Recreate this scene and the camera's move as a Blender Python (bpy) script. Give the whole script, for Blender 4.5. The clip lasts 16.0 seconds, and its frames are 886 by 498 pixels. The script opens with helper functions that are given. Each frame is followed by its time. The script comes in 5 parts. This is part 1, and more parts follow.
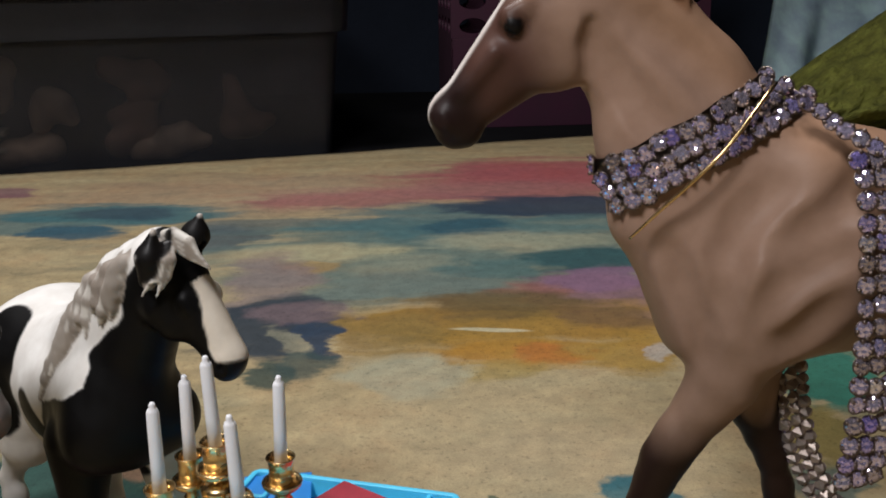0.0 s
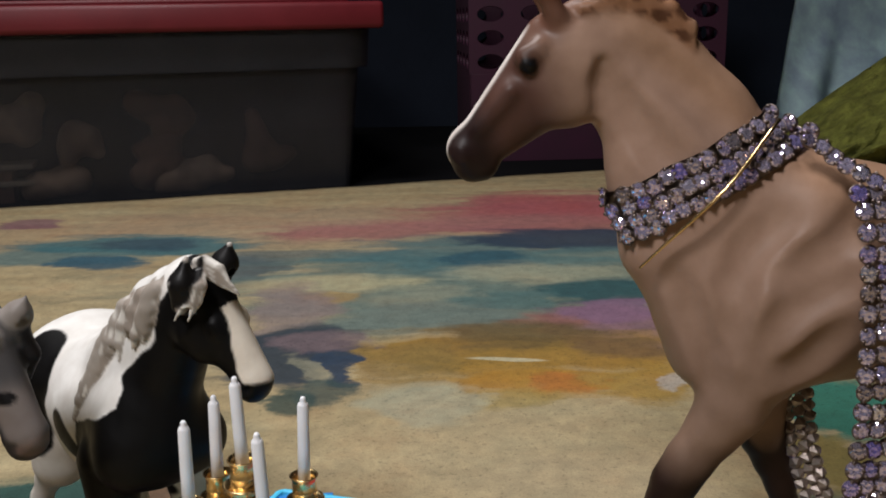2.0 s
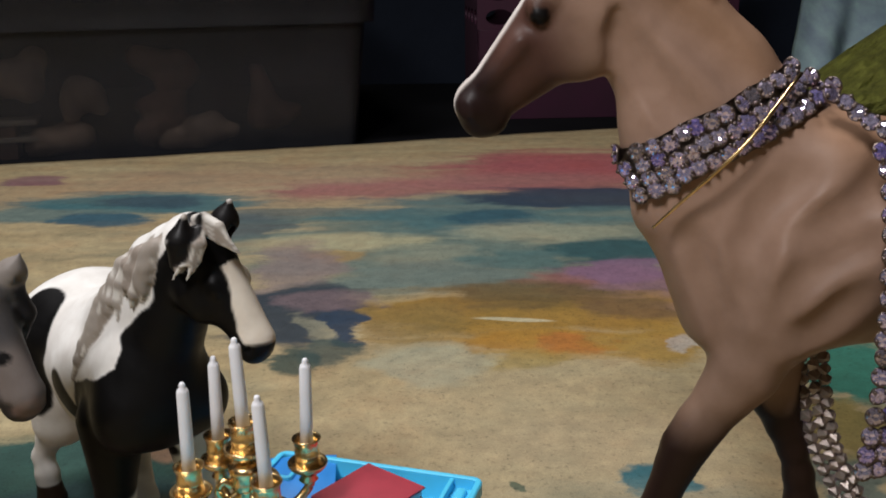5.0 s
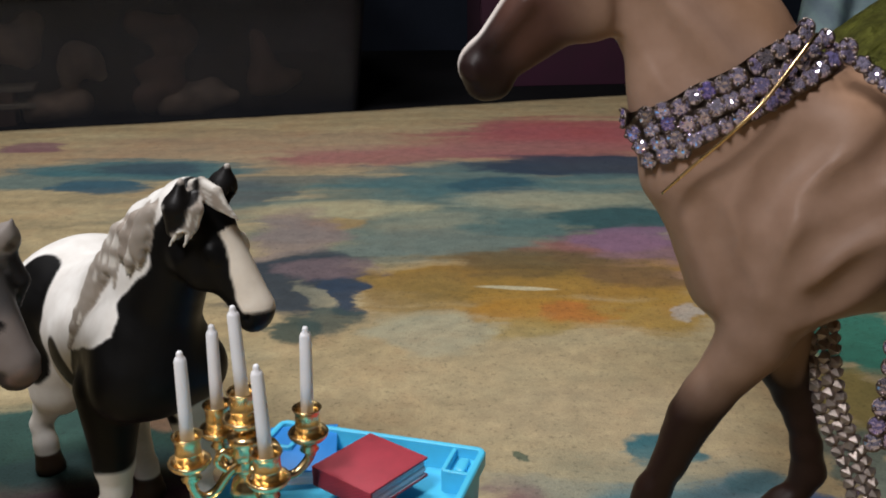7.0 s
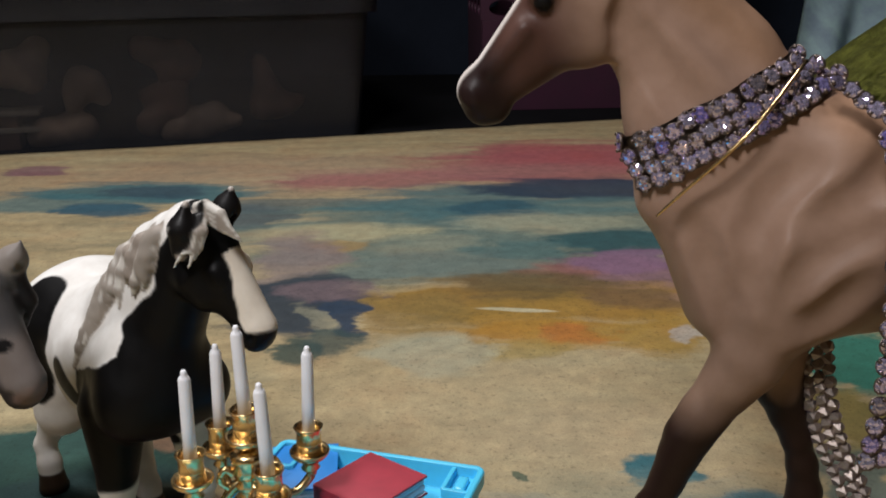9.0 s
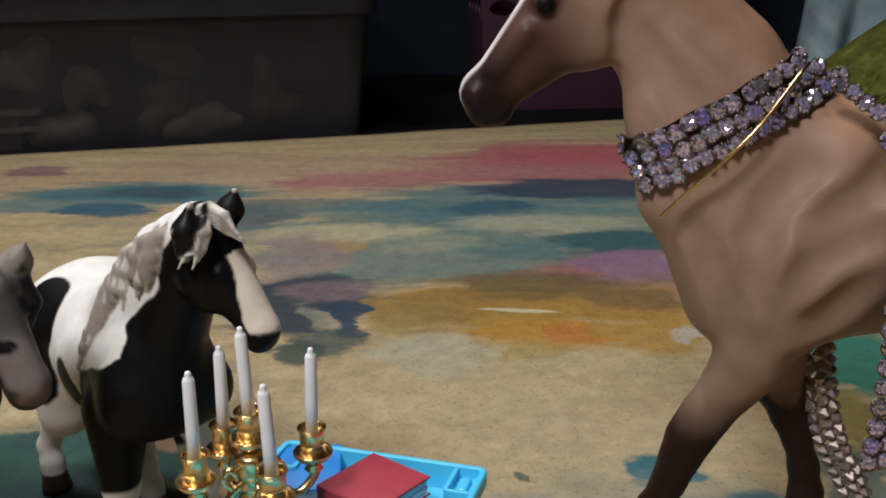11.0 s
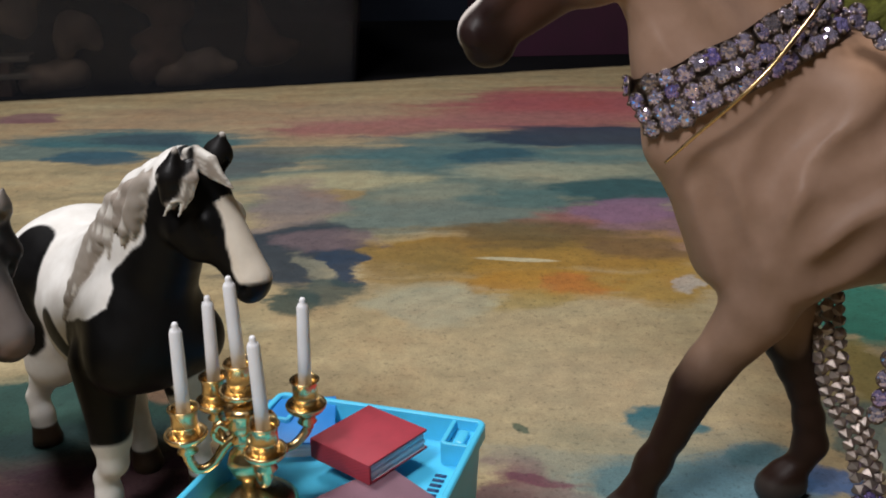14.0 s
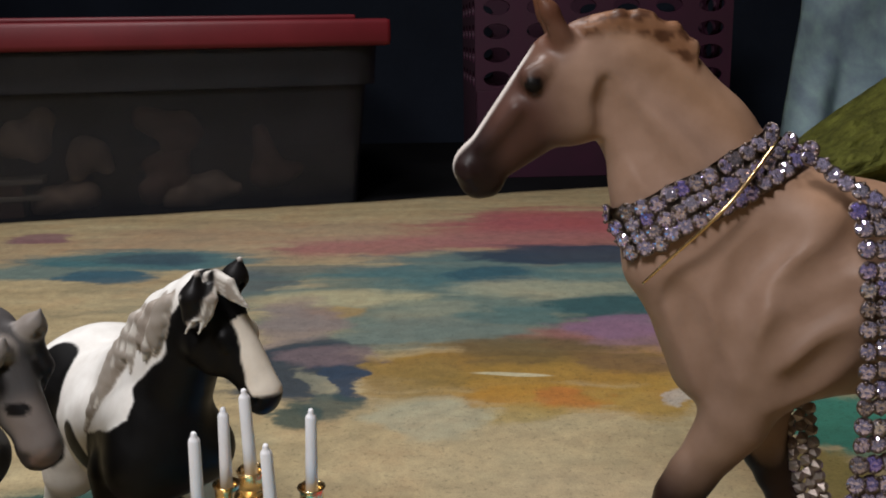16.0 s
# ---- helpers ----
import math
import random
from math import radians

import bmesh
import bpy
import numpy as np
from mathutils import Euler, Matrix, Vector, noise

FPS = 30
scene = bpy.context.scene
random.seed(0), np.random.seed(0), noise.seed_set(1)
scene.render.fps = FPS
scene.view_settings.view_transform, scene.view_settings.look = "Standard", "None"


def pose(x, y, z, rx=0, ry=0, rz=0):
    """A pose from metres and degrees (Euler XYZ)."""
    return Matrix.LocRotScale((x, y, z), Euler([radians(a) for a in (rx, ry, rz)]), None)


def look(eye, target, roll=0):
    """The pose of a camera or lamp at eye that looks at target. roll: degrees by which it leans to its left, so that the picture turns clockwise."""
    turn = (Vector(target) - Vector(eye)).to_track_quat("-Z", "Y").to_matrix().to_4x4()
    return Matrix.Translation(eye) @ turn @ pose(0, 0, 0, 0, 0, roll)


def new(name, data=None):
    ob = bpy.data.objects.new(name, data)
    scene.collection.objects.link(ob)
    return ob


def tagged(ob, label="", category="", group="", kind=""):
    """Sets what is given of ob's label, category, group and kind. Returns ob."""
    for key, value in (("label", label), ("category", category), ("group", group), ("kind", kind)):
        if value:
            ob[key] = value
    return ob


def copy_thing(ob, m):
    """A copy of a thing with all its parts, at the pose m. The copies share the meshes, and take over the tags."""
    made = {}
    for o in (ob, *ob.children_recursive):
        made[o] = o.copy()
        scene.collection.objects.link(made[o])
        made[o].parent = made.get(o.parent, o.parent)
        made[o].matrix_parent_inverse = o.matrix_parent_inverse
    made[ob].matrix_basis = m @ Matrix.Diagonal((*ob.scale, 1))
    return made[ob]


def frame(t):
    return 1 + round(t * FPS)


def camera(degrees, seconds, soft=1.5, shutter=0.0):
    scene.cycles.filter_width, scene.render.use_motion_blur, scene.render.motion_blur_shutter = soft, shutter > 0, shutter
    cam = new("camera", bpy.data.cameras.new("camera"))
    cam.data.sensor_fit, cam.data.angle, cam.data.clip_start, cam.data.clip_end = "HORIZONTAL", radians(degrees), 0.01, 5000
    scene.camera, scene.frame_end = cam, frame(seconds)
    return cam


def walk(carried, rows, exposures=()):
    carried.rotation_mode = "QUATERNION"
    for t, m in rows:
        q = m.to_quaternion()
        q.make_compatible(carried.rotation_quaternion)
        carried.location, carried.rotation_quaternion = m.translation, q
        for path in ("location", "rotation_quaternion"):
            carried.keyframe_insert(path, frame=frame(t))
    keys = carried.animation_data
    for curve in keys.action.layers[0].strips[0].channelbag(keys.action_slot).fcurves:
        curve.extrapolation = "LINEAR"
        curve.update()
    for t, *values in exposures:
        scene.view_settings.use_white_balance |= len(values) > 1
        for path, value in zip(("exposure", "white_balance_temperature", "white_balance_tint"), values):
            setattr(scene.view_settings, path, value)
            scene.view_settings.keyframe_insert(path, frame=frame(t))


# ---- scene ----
cam = camera(50.4, 16.0, 1.9)

PATH = [
    (0, (0.014, 0.013, 0.198), (0.012, 1.938, -0.344), -1.1),
    (0.5, (0.014, 0.003, 0.2), (-0.001, 1.947, -0.27), -1.1),
    (1, (0.014, 0.003, 0.199), (-0.019, 1.943, -0.289), -1.1),
    (1.5, (0.014, 0.003, 0.2), (-0.021, 1.943, -0.283), -1.1),
    (2, (0.014, 0.0, 0.2), (-0.024, 1.943, -0.273), -1.1),
    (2.5, (0.014, 0.006, 0.199), (-0.03, 1.935, -0.326), -1.1),
    (3, (0.014, 0.005, 0.199), (-0.037, 1.935, -0.32), -1.2),
    (3.5, (0.014, 0.001, 0.2), (-0.035, 1.942, -0.282), -1.1),
    (4, (0.014, 0.001, 0.2), (-0.038, 1.941, -0.284), -1.1),
    (4.5, (0.014, 0.008, 0.198), (-0.038, 1.935, -0.334), -1.0),
    (6.8, (0.013, 0.01, 0.197), (-0.043, 1.919, -0.396), -0.9),
    (7, (0.013, 0.015, 0.195), (-0.043, 1.915, -0.425), -0.9),
    (7.5, (0.014, 0.01, 0.197), (-0.044, 1.922, -0.386), -1.0),
    (8, (0.013, 0.012, 0.196), (-0.044, 1.919, -0.403), -0.9),
    (8.5, (0.014, 0.011, 0.196), (-0.045, 1.922, -0.391), -0.9),
    (10.8, (0.013, 0.008, 0.197), (-0.045, 1.928, -0.362), -1.0),
    (11, (0.013, 0.009, 0.197), (-0.046, 1.923, -0.377), -0.9),
    (11.5, (0.014, 0.013, 0.196), (-0.047, 1.914, -0.423), -0.9),
    (12, (0.014, 0.014, 0.195), (-0.047, 1.912, -0.43), -0.9),
    (12.5, (0.014, 0.017, 0.194), (-0.046, 1.906, -0.462), -0.9),
    (13, (0.013, 0.02, 0.193), (-0.043, 1.901, -0.485), -0.9),
    (13.5, (0.013, 0.018, 0.194), (-0.043, 1.9, -0.483), -0.9),
    (14, (0.013, 0.019, 0.193), (-0.043, 1.901, -0.483), -0.9),
    (14.5, (0.014, 0.016, 0.195), (-0.045, 1.907, -0.453), -1.0),
    (15, (0.013, 0.012, 0.196), (-0.045, 1.915, -0.415), -0.9),
    (15.5, (0.014, 0.006, 0.198), (-0.041, 1.93, -0.346), -0.9),
    (16, (0.014, -0.005, 0.201), (-0.036, 1.945, -0.239), -1.0),
]
walk(cam, [(t, look(eye, target, roll)) for t, eye, target, roll in PATH])

# ---- world, light and exposure ----
scene.view_settings.exposure = 0.0
world = bpy.data.worlds.new("room_dark")
scene.world = world
world.use_nodes = True
world.node_tree.nodes["Background"].inputs[0].default_value = (0.02, 0.02, 0.022, 1)
world.node_tree.nodes["Background"].inputs[1].default_value = 0.3


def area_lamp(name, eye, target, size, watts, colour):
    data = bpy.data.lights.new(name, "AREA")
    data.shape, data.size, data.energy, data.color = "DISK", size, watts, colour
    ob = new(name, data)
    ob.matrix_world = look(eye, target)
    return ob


# the room's lamp, itself unseen, above and beyond the play cloth
area_lamp("overhead_light", (-0.32, 0.66, 1.15), (0.0, 0.40, 0.0), 0.36, 9.0, (1.01, 0.98, 0.985))
# unseen fill light added on the camera's left to brighten the figures
area_lamp("fill_light_left", (-0.30, -0.23, 0.86), (0.04, 0.36, 0.10), 0.26, 6.6, (1.0, 0.98, 1.0))


# ---- material helpers ----
def node(nt, kind, **values):
    n = nt.nodes.new(kind)
    for key, value in values.items():
        n.inputs[key].default_value = value
    return n


def base_material(name, rough=0.5, metal=0.0):
    m = bpy.data.materials.new(name)
    m.use_nodes = True
    nt = m.node_tree
    b = nt.nodes["Principled BSDF"]
    b.inputs["Roughness"].default_value, b.inputs["Metallic"].default_value = rough, metal
    return m, nt, b


def tex_coord(nt):
    return nt.nodes.new("ShaderNodeTexCoord").outputs["Object"]


def noise_tex(nt, where, scale, detail=4.0, rough=0.55):
    n = node(nt, "ShaderNodeTexNoise", Scale=scale, Detail=detail, Roughness=rough)
    nt.links.new(where, n.inputs["Vector"])
    return n


def ramp(nt, fac, stops):
    r = nt.nodes.new("ShaderNodeValToRGB")
    e = r.color_ramp.elements
    while len(e) < len(stops):
        e.new(0.5)
    for el, (p, c) in zip(e, stops):
        el.position, el.color = p, (*c, 1) if len(c) == 3 else c
    nt.links.new(fac, r.inputs[0])
    return r.outputs[0]


def mix_rgb(nt, fac, a, b, blend="MIX"):
    n = nt.nodes.new("ShaderNodeMix")
    n.data_type, n.blend_type = "RGBA", blend
    for sock, v in ((n.inputs[0], fac), (n.inputs[6], a), (n.inputs[7], b)):
        if hasattr(v, "is_output"):
            nt.links.new(v, sock)
        elif isinstance(v, (int, float)):
            sock.default_value = v
        else:
            sock.default_value = (*v, 1)
    return n.outputs[2]


def bump(nt, b, height, strength, distance):
    n = node(nt, "ShaderNodeBump", Strength=strength, Distance=distance)
    nt.links.new(height, n.inputs["Height"])
    nt.links.new(n.outputs[0], b.inputs["Normal"])


def plain(name, colour, rough=0.5, metal=0.0, vary=0.25, grain=900.0, large=40.0, relief=0.15, depth=0.0004, shine=0.5):
    """A material with two scales of variation round one colour, and fine relief."""
    m, nt, b = base_material(name, rough, metal)
    b.inputs["Specular IOR Level"].default_value = shine
    where = tex_coord(nt)
    fine, wide = noise_tex(nt, where, grain), noise_tex(nt, where, large, 3.0)
    lo, hi = [c * (1 - vary) for c in colour], [min(1, c * (1 + vary)) for c in colour]
    c1 = ramp(nt, wide.outputs[0], [(0.3, lo), (0.7, hi)])
    c2 = ramp(nt, fine.outputs[0], [(0.3, (1 - vary / 2,) * 3), (0.7, (1, 1, 1))])
    nt.links.new(mix_rgb(nt, 1.0, c1, c2, "MULTIPLY"), b.inputs["Base Color"])
    r = node(nt, "ShaderNodeMapRange")
    r.inputs["To Min"].default_value, r.inputs["To Max"].default_value = max(0.02, rough - 0.08), min(1, rough + 0.1)
    nt.links.new(wide.outputs[0], r.inputs["Value"])
    nt.links.new(r.outputs[0], b.inputs["Roughness"])
    bump(nt, b, fine.outputs[0], relief, depth)
    return m


# ---- mesh helpers ----
def mesh_object(name, bm, material, parent=None, smooth=True, label=""):
    me = bpy.data.meshes.new(name)
    bm.normal_update()
    bm.to_mesh(me)
    bm.free()
    me.materials.append(material)
    if smooth:
        me.shade_smooth()
    ob = new(name, me)
    if parent:
        ob.parent = parent
    return tagged(ob, label)


def part(name, bm, material, parent, label="", smooth=True):
    return mesh_object(name, bm, material, parent, smooth, label)


def box_bm(lo, hi, bevel=0.0, m=Matrix(), segments=2):
    bm = bmesh.new()
    bmesh.ops.create_cube(bm, size=1.0)
    lo, hi = Vector(lo), Vector(hi)
    for v in bm.verts:
        v.co = Vector([lo[i] + (v.co[i] + 0.5) * (hi[i] - lo[i]) for i in range(3)])
    if bevel:
        bmesh.ops.bevel(bm, geom=bm.edges[:], offset=bevel, segments=segments, profile=0.6, affect="EDGES")
    bmesh.ops.transform(bm, matrix=m, verts=bm.verts)
    return bm


def rounded_rings(steps, x0, x1, y0, y1, radius, n=5):
    """A closed shell from rounded rectangles: steps of (height, inset), capped at both ends."""
    bm = bmesh.new()
    rings = []
    for z, g in steps:
        r = max(radius - g, 0.0006)
        ring = []
        for cx, cy, a0 in ((x1 - g - r, y1 - g - r, 0), (x0 + g + r, y1 - g - r, 90), (x0 + g + r, y0 + g + r, 180), (x1 - g - r, y0 + g + r, 270)):
            for i in range(n):
                a = radians(a0 + 90 * i / (n - 1))
                ring.append(bm.verts.new((cx + r * math.cos(a), cy + r * math.sin(a), z)))
        rings.append(ring)
    bm.faces.new(rings[0])
    for a, b in zip(rings, rings[1:]):
        for i in range(len(a)):
            bm.faces.new((a[i], a[(i + 1) % len(a)], b[(i + 1) % len(a)], b[i]))
    bm.faces.new(rings[-1])
    bmesh.ops.recalc_face_normals(bm, faces=bm.faces[:])
    return bm


def lathe(profile, n=28, m=Matrix(), wobble=0.0):
    """A turned shape round z from (radius, height) steps."""
    bm = bmesh.new()
    rings = []
    for r, z in profile:
        if r < 1e-6:
            rings.append([bm.verts.new((0, 0, z))])
        else:
            rings.append([bm.verts.new((r * math.cos(2 * math.pi * i / n), r * math.sin(2 * math.pi * i / n), z)) for i in range(n)])
    for a, b in zip(rings, rings[1:]):
        for i in range(n):
            j = (i + 1) % n
            q = [a[i % len(a)], a[j % len(a)], b[j % len(b)], b[i % len(b)]]
            q = [v for k, v in enumerate(q) if v not in q[:k]]
            if len(q) > 2:
                bm.faces.new(q)
    bmesh.ops.recalc_face_normals(bm, faces=bm.faces[:])
    bmesh.ops.transform(bm, matrix=m, verts=bm.verts)
    return bm


def spline(points, steps=8):
    """Points on a smooth curve through those given."""
    p = [Vector(q) for q in points]
    p = [2 * p[0] - p[1], *p, 2 * p[-1] - p[-2]]
    out = []
    for a, b, c, d in zip(p, p[1:], p[2:], p[3:]):
        for i in range(steps):
            t = i / steps
            out.append(0.5 * (2 * b + (c - a) * t + (2 * a - 5 * b + 4 * c - d) * t * t + (3 * b - a - 3 * c + d) * t ** 3))
    return out + [p[-2]]


def tube(points, radii, n=10, steps=8):
    bm = bmesh.new()
    pts = spline(points, steps)
    rings = []
    for i, p in enumerate(pts):
        ahead = (pts[min(i + 1, len(pts) - 1)] - pts[max(i - 1, 0)]).normalized()
        side = ahead.cross(Vector((0.31, 0.2, 0.93))).normalized()
        up = side.cross(ahead)
        s = i / (len(pts) - 1) * (len(radii) - 1)
        k = min(int(s), len(radii) - 2)
        r = radii[k] + (radii[k + 1] - radii[k]) * (s - k)
        rings.append([bm.verts.new(p + r * (math.cos(2 * math.pi * j / n) * side + math.sin(2 * math.pi * j / n) * up)) for j in range(n)])
    for a, b in zip(rings, rings[1:]):
        for j in range(n):
            bm.faces.new((a[j], a[(j + 1) % n], b[(j + 1) % n], b[j]))
    bm.faces.new(rings[0])
    bm.faces.new(rings[-1])
    bmesh.ops.recalc_face_normals(bm, faces=bm.faces[:])
    return bm


def empty(name, at=(0, 0, 0), turn=0.0):
    ob = new(name)
    ob.matrix_world = pose(*at, 0, 0, turn)
    ob.empty_display_size = 0.01
    return ob


# ---- sculpted figures: smooth unions of tapered rods, turned into one mesh ----
class Clay:
    """A field of tapered rods that melt into one another."""

    def __init__(self, lateral=(0, 1, 0)):
        self.rods, self.lat = [], np.array(lateral, float)

    def rod(self, a, b, ra, rb, k=0.004, flat=1.0, cut=False):
        self.rods.append((np.array(a, float), np.array(b, float), ra, rb, k, flat, cut))

    def chain(self, points, radii, k=0.003, flat=1.0):
        for a, b, ra, rb in zip(points, points[1:], radii, radii[1:]):
            self.rod(a, b, ra, rb, k, flat)

    def one(self, p, r):
        a, b, ra, rb, k, flat, cut = r
        q, w = p - a, b - a
        if flat != 1.0:
            q = q + self.lat * (q @ self.lat)[..., None] * (1 / flat - 1)
            w = w + self.lat * (w @ self.lat) * (1 / flat - 1)
        h = np.clip((q @ w) / max(w @ w, 1e-12), 0, 1)
        return (np.sqrt(((q - h[..., None] * w) ** 2).sum(-1)) - (ra + (rb - ra) * h)) * min(1.0, flat)

    def blend(self, d, e, k, cut):
        if cut:
            h = np.clip(0.5 - 0.5 * (d + e) / k, 0, 1)
            return d + (-e - d) * h + k * h * (1 - h)
        h = np.clip(0.5 + 0.5 * (d - e) / k, 0, 1)
        return d + (e - d) * h - k * h * (1 - h)

    def at(self, p):
        d = np.full(p.shape[:-1], 1.0)
        for r in self.rods:
            d = self.blend(d, self.one(p, r), r[4], r[6])
        return d

    def mesh(self, cell):
        ends = [r for r in self.rods if not r[6]]
        lo = np.min([np.minimum(r[0], r[1]) - max(r[2], r[3]) for r in ends], 0) - 4 * cell
        hi = np.max([np.maximum(r[0], r[1]) + max(r[2], r[3]) for r in ends], 0) + 4 * cell
        size = np.ceil((hi - lo) / cell).astype(int) + 1
        d = np.full(size, 0.02, np.float32)
        for r in self.rods:
            reach = max(r[2], r[3]) * max(1.0, r[5]) + 2 * r[4] + 3 * cell
            i0 = np.clip(((np.minimum(r[0], r[1]) - reach - lo) / cell).astype(int), 0, size - 1)
            i1 = np.clip(((np.maximum(r[0], r[1]) + reach - lo) / cell).astype(int) + 2, 1, size)
            grid = np.stack(np.meshgrid(*[lo[n] + cell * np.arange(i0[n], i1[n]) for n in range(3)], indexing="ij"), -1)
            cut = tuple(slice(a, b) for a, b in zip(i0, i1))
            d[cut] = self.blend(d[cut], self.one(grid, r), r[4], r[6])
        return surface(d, lo, cell)


def surface(d, lo, cell):
    """Surface nets: one vertex for each cell that the surface crosses, one quad for each crossed edge."""
    inside = d < 0
    shape = np.array(d.shape) - 1
    total, count = np.zeros((*shape, 3)), np.zeros(shape)
    corners = [(x, y, z) for x in (0, 1) for y in (0, 1) for z in (0, 1)]

    def sub(a, c):
        return a[c[0]:c[0] + shape[0], c[1]:c[1] + shape[1], c[2]:c[2] + shape[2]]

    for a in corners:
        for n in range(3):
            if a[n]:
                continue
            b = tuple(1 if m == n else a[m] for m in range(3))
            da, db = sub(d, a), sub(d, b)
            hit = sub(inside, a) != sub(inside, b)
            t = np.where(hit, da / np.where(hit, da - db, 1), 0)
            for m in range(3):
                total[..., m] += np.where(hit, a[m] + (t if m == n else 0), 0)
            count += hit
    used = count > 0
    index = np.full(shape, -1)
    index[used] = np.arange(used.sum())
    verts = lo + cell * (np.argwhere(used) + total[used] / count[used][:, None])
    quads = []
    for n in range(3):
        u, v = (n + 1) % 3, (n + 2) % 3
        first = [slice(1, -1)] * 3
        first[n] = slice(0, -1)
        second = list(first)
        second[n] = slice(1, None)
        da, db = inside[tuple(first)], inside[tuple(second)]
        for cells, flip in ((np.argwhere(da & ~db), False), (np.argwhere(~da & db), True)):
            off = np.array([1, 1, 1])
            off[n] = 0
            c = cells + off
            ring = []
            for du, dv in ((0, 0), (-1, 0), (-1, -1), (0, -1)):
                e = c.copy()
                e[:, u] += du
                e[:, v] += dv
                ring.append(index[tuple(e.T)])
            quads.append(np.stack(ring[::-1] if flip else ring, -1))
    return verts, np.concatenate(quads)


def figure(name, clay, cell, paint, material, label, category):
    verts, quads = clay.mesh(cell)
    me = bpy.data.meshes.new(name)
    me.from_pydata(verts.tolist(), [], quads.tolist())
    me.update()
    colour = me.color_attributes.new("paint", "FLOAT_COLOR", "POINT")
    rgb = np.clip(paint(verts), 0, 1)
    colour.data.foreach_set("color", np.concatenate([rgb, np.ones((len(rgb), 1))], 1).astype(np.float32).ravel())
    me.materials.append(material)
    me.shade_smooth()
    return tagged(new(name, me), label, category)


def painted(name, rough, relief=0.08, grain=700.0, shine=0.5):
    """Painted plastic: the figure's own paint, with faint brush mottling."""
    m, nt, b = base_material(name, rough)
    b.inputs["Specular IOR Level"].default_value = shine
    a = nt.nodes.new("ShaderNodeAttribute")
    a.attribute_name = "paint"
    where = tex_coord(nt)
    wide, fine = noise_tex(nt, where, 120.0), noise_tex(nt, where, grain)
    c = mix_rgb(nt, 1.0, a.outputs["Color"], ramp(nt, wide.outputs[0], [(0.3, (0.84, 0.82, 0.8)), (0.7, (1, 1, 1))]), "MULTIPLY")
    nt.links.new(c, b.inputs["Base Color"])
    nt.links.new(ramp(nt, wide.outputs[0], [(0.3, (rough - 0.08,) * 3), (0.7, (rough + 0.1,) * 3)]), b.inputs["Roughness"])
    bump(nt, b, fine.outputs[0], relief, 0.0003)
    return m


def wave(p, scale, seed=0.0):
    """A smooth irregular value round 0 for each place."""
    x, y, z = (p * scale + seed).T
    return (np.sin(x + 1.7 * np.sin(y * 0.9)) + np.sin(y * 1.3 + 1.9 * np.sin(z * 1.1)) + np.sin(z * 1.2 + 1.5 * np.sin(x * 0.8))) / 3


def step(lo, hi, v):
    t = np.clip((v - lo) / (hi - lo), 0, 1)
    return t * t * (3 - 2 * t)


def lay(base, colour, w):
    return base * (1 - w[:, None]) + np.array(colour) * w[:, None]


# ---- materials ----
GOLD = plain("polished_gold", (0.84, 0.60, 0.29), 0.25, 1.0, 0.1, 500, 60, 0.05)
WAX = plain("white_candle_plastic", (0.92, 0.92, 0.95), 0.32, 0.0, 0.04, 600, 80, 0.05)
BLUE = plain("light_blue_plastic", (0.095, 0.62, 0.92), 0.30, 0.0, 0.08, 500, 50, 0.05)
PAGES = plain("page_edges", (0.80, 0.80, 0.85), 0.8, 0.0, 0.12, 1500, 100, 0.3)
INK = plain("dark_blue_ink", (0.02, 0.06, 0.16), 0.6, 0.0, 0.1)
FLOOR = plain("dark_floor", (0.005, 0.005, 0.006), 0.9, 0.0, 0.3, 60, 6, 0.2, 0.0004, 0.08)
# near-black colour stands in for the deep shade behind the toys
WALL = plain("shade_dark_wall", (0.015, 0.019, 0.029), 0.95, 0.0, 0.2, 80, 4, 0.2, 0.0004, 0.08)
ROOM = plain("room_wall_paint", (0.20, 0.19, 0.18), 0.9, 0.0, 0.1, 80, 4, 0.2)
# darkened far below plain magenta: the crate's shadow is put into its colour
MAGENTA = plain("magenta_plastic", (0.034, 0.001, 0.017), 0.7, 0.0, 0.15, 300, 20, 0.1)
RED = plain("red_plastic_lid", (0.14, 0.006, 0.012), 0.5, 0.0, 0.15, 300, 15, 0.1)
SETTING = plain("dark_metal_setting", (0.24, 0.19, 0.17), 0.38, 1.0, 0.2)
PALE_METAL = plain("pale_metal_backing", (0.44, 0.37, 0.33), 0.42, 0.85, 0.25)
DENIM = plain("pale_blue_cloth", (0.60, 0.79, 0.97), 0.9, 0.0, 0.25, 900, 30, 0.4, 0.001)
GREEN = plain("olive_green_fleece", (0.34, 0.35, 0.075), 0.95, 0.0, 0.45, 260, 45, 0.9, 0.004)
CLUTTER_TAN = plain("tan_plastic_toys", (0.62, 0.48, 0.38), 0.6, 0.0, 0.4, 90, 30, 0.2)
CLUTTER_PALE = plain("pale_card", (0.55, 0.52, 0.45), 0.7, 0.0, 0.1)
CLUTTER_BROWN = plain("brown_plastic_toys", (0.36, 0.22, 0.17), 0.6, 0.0, 0.4, 90, 30, 0.2)


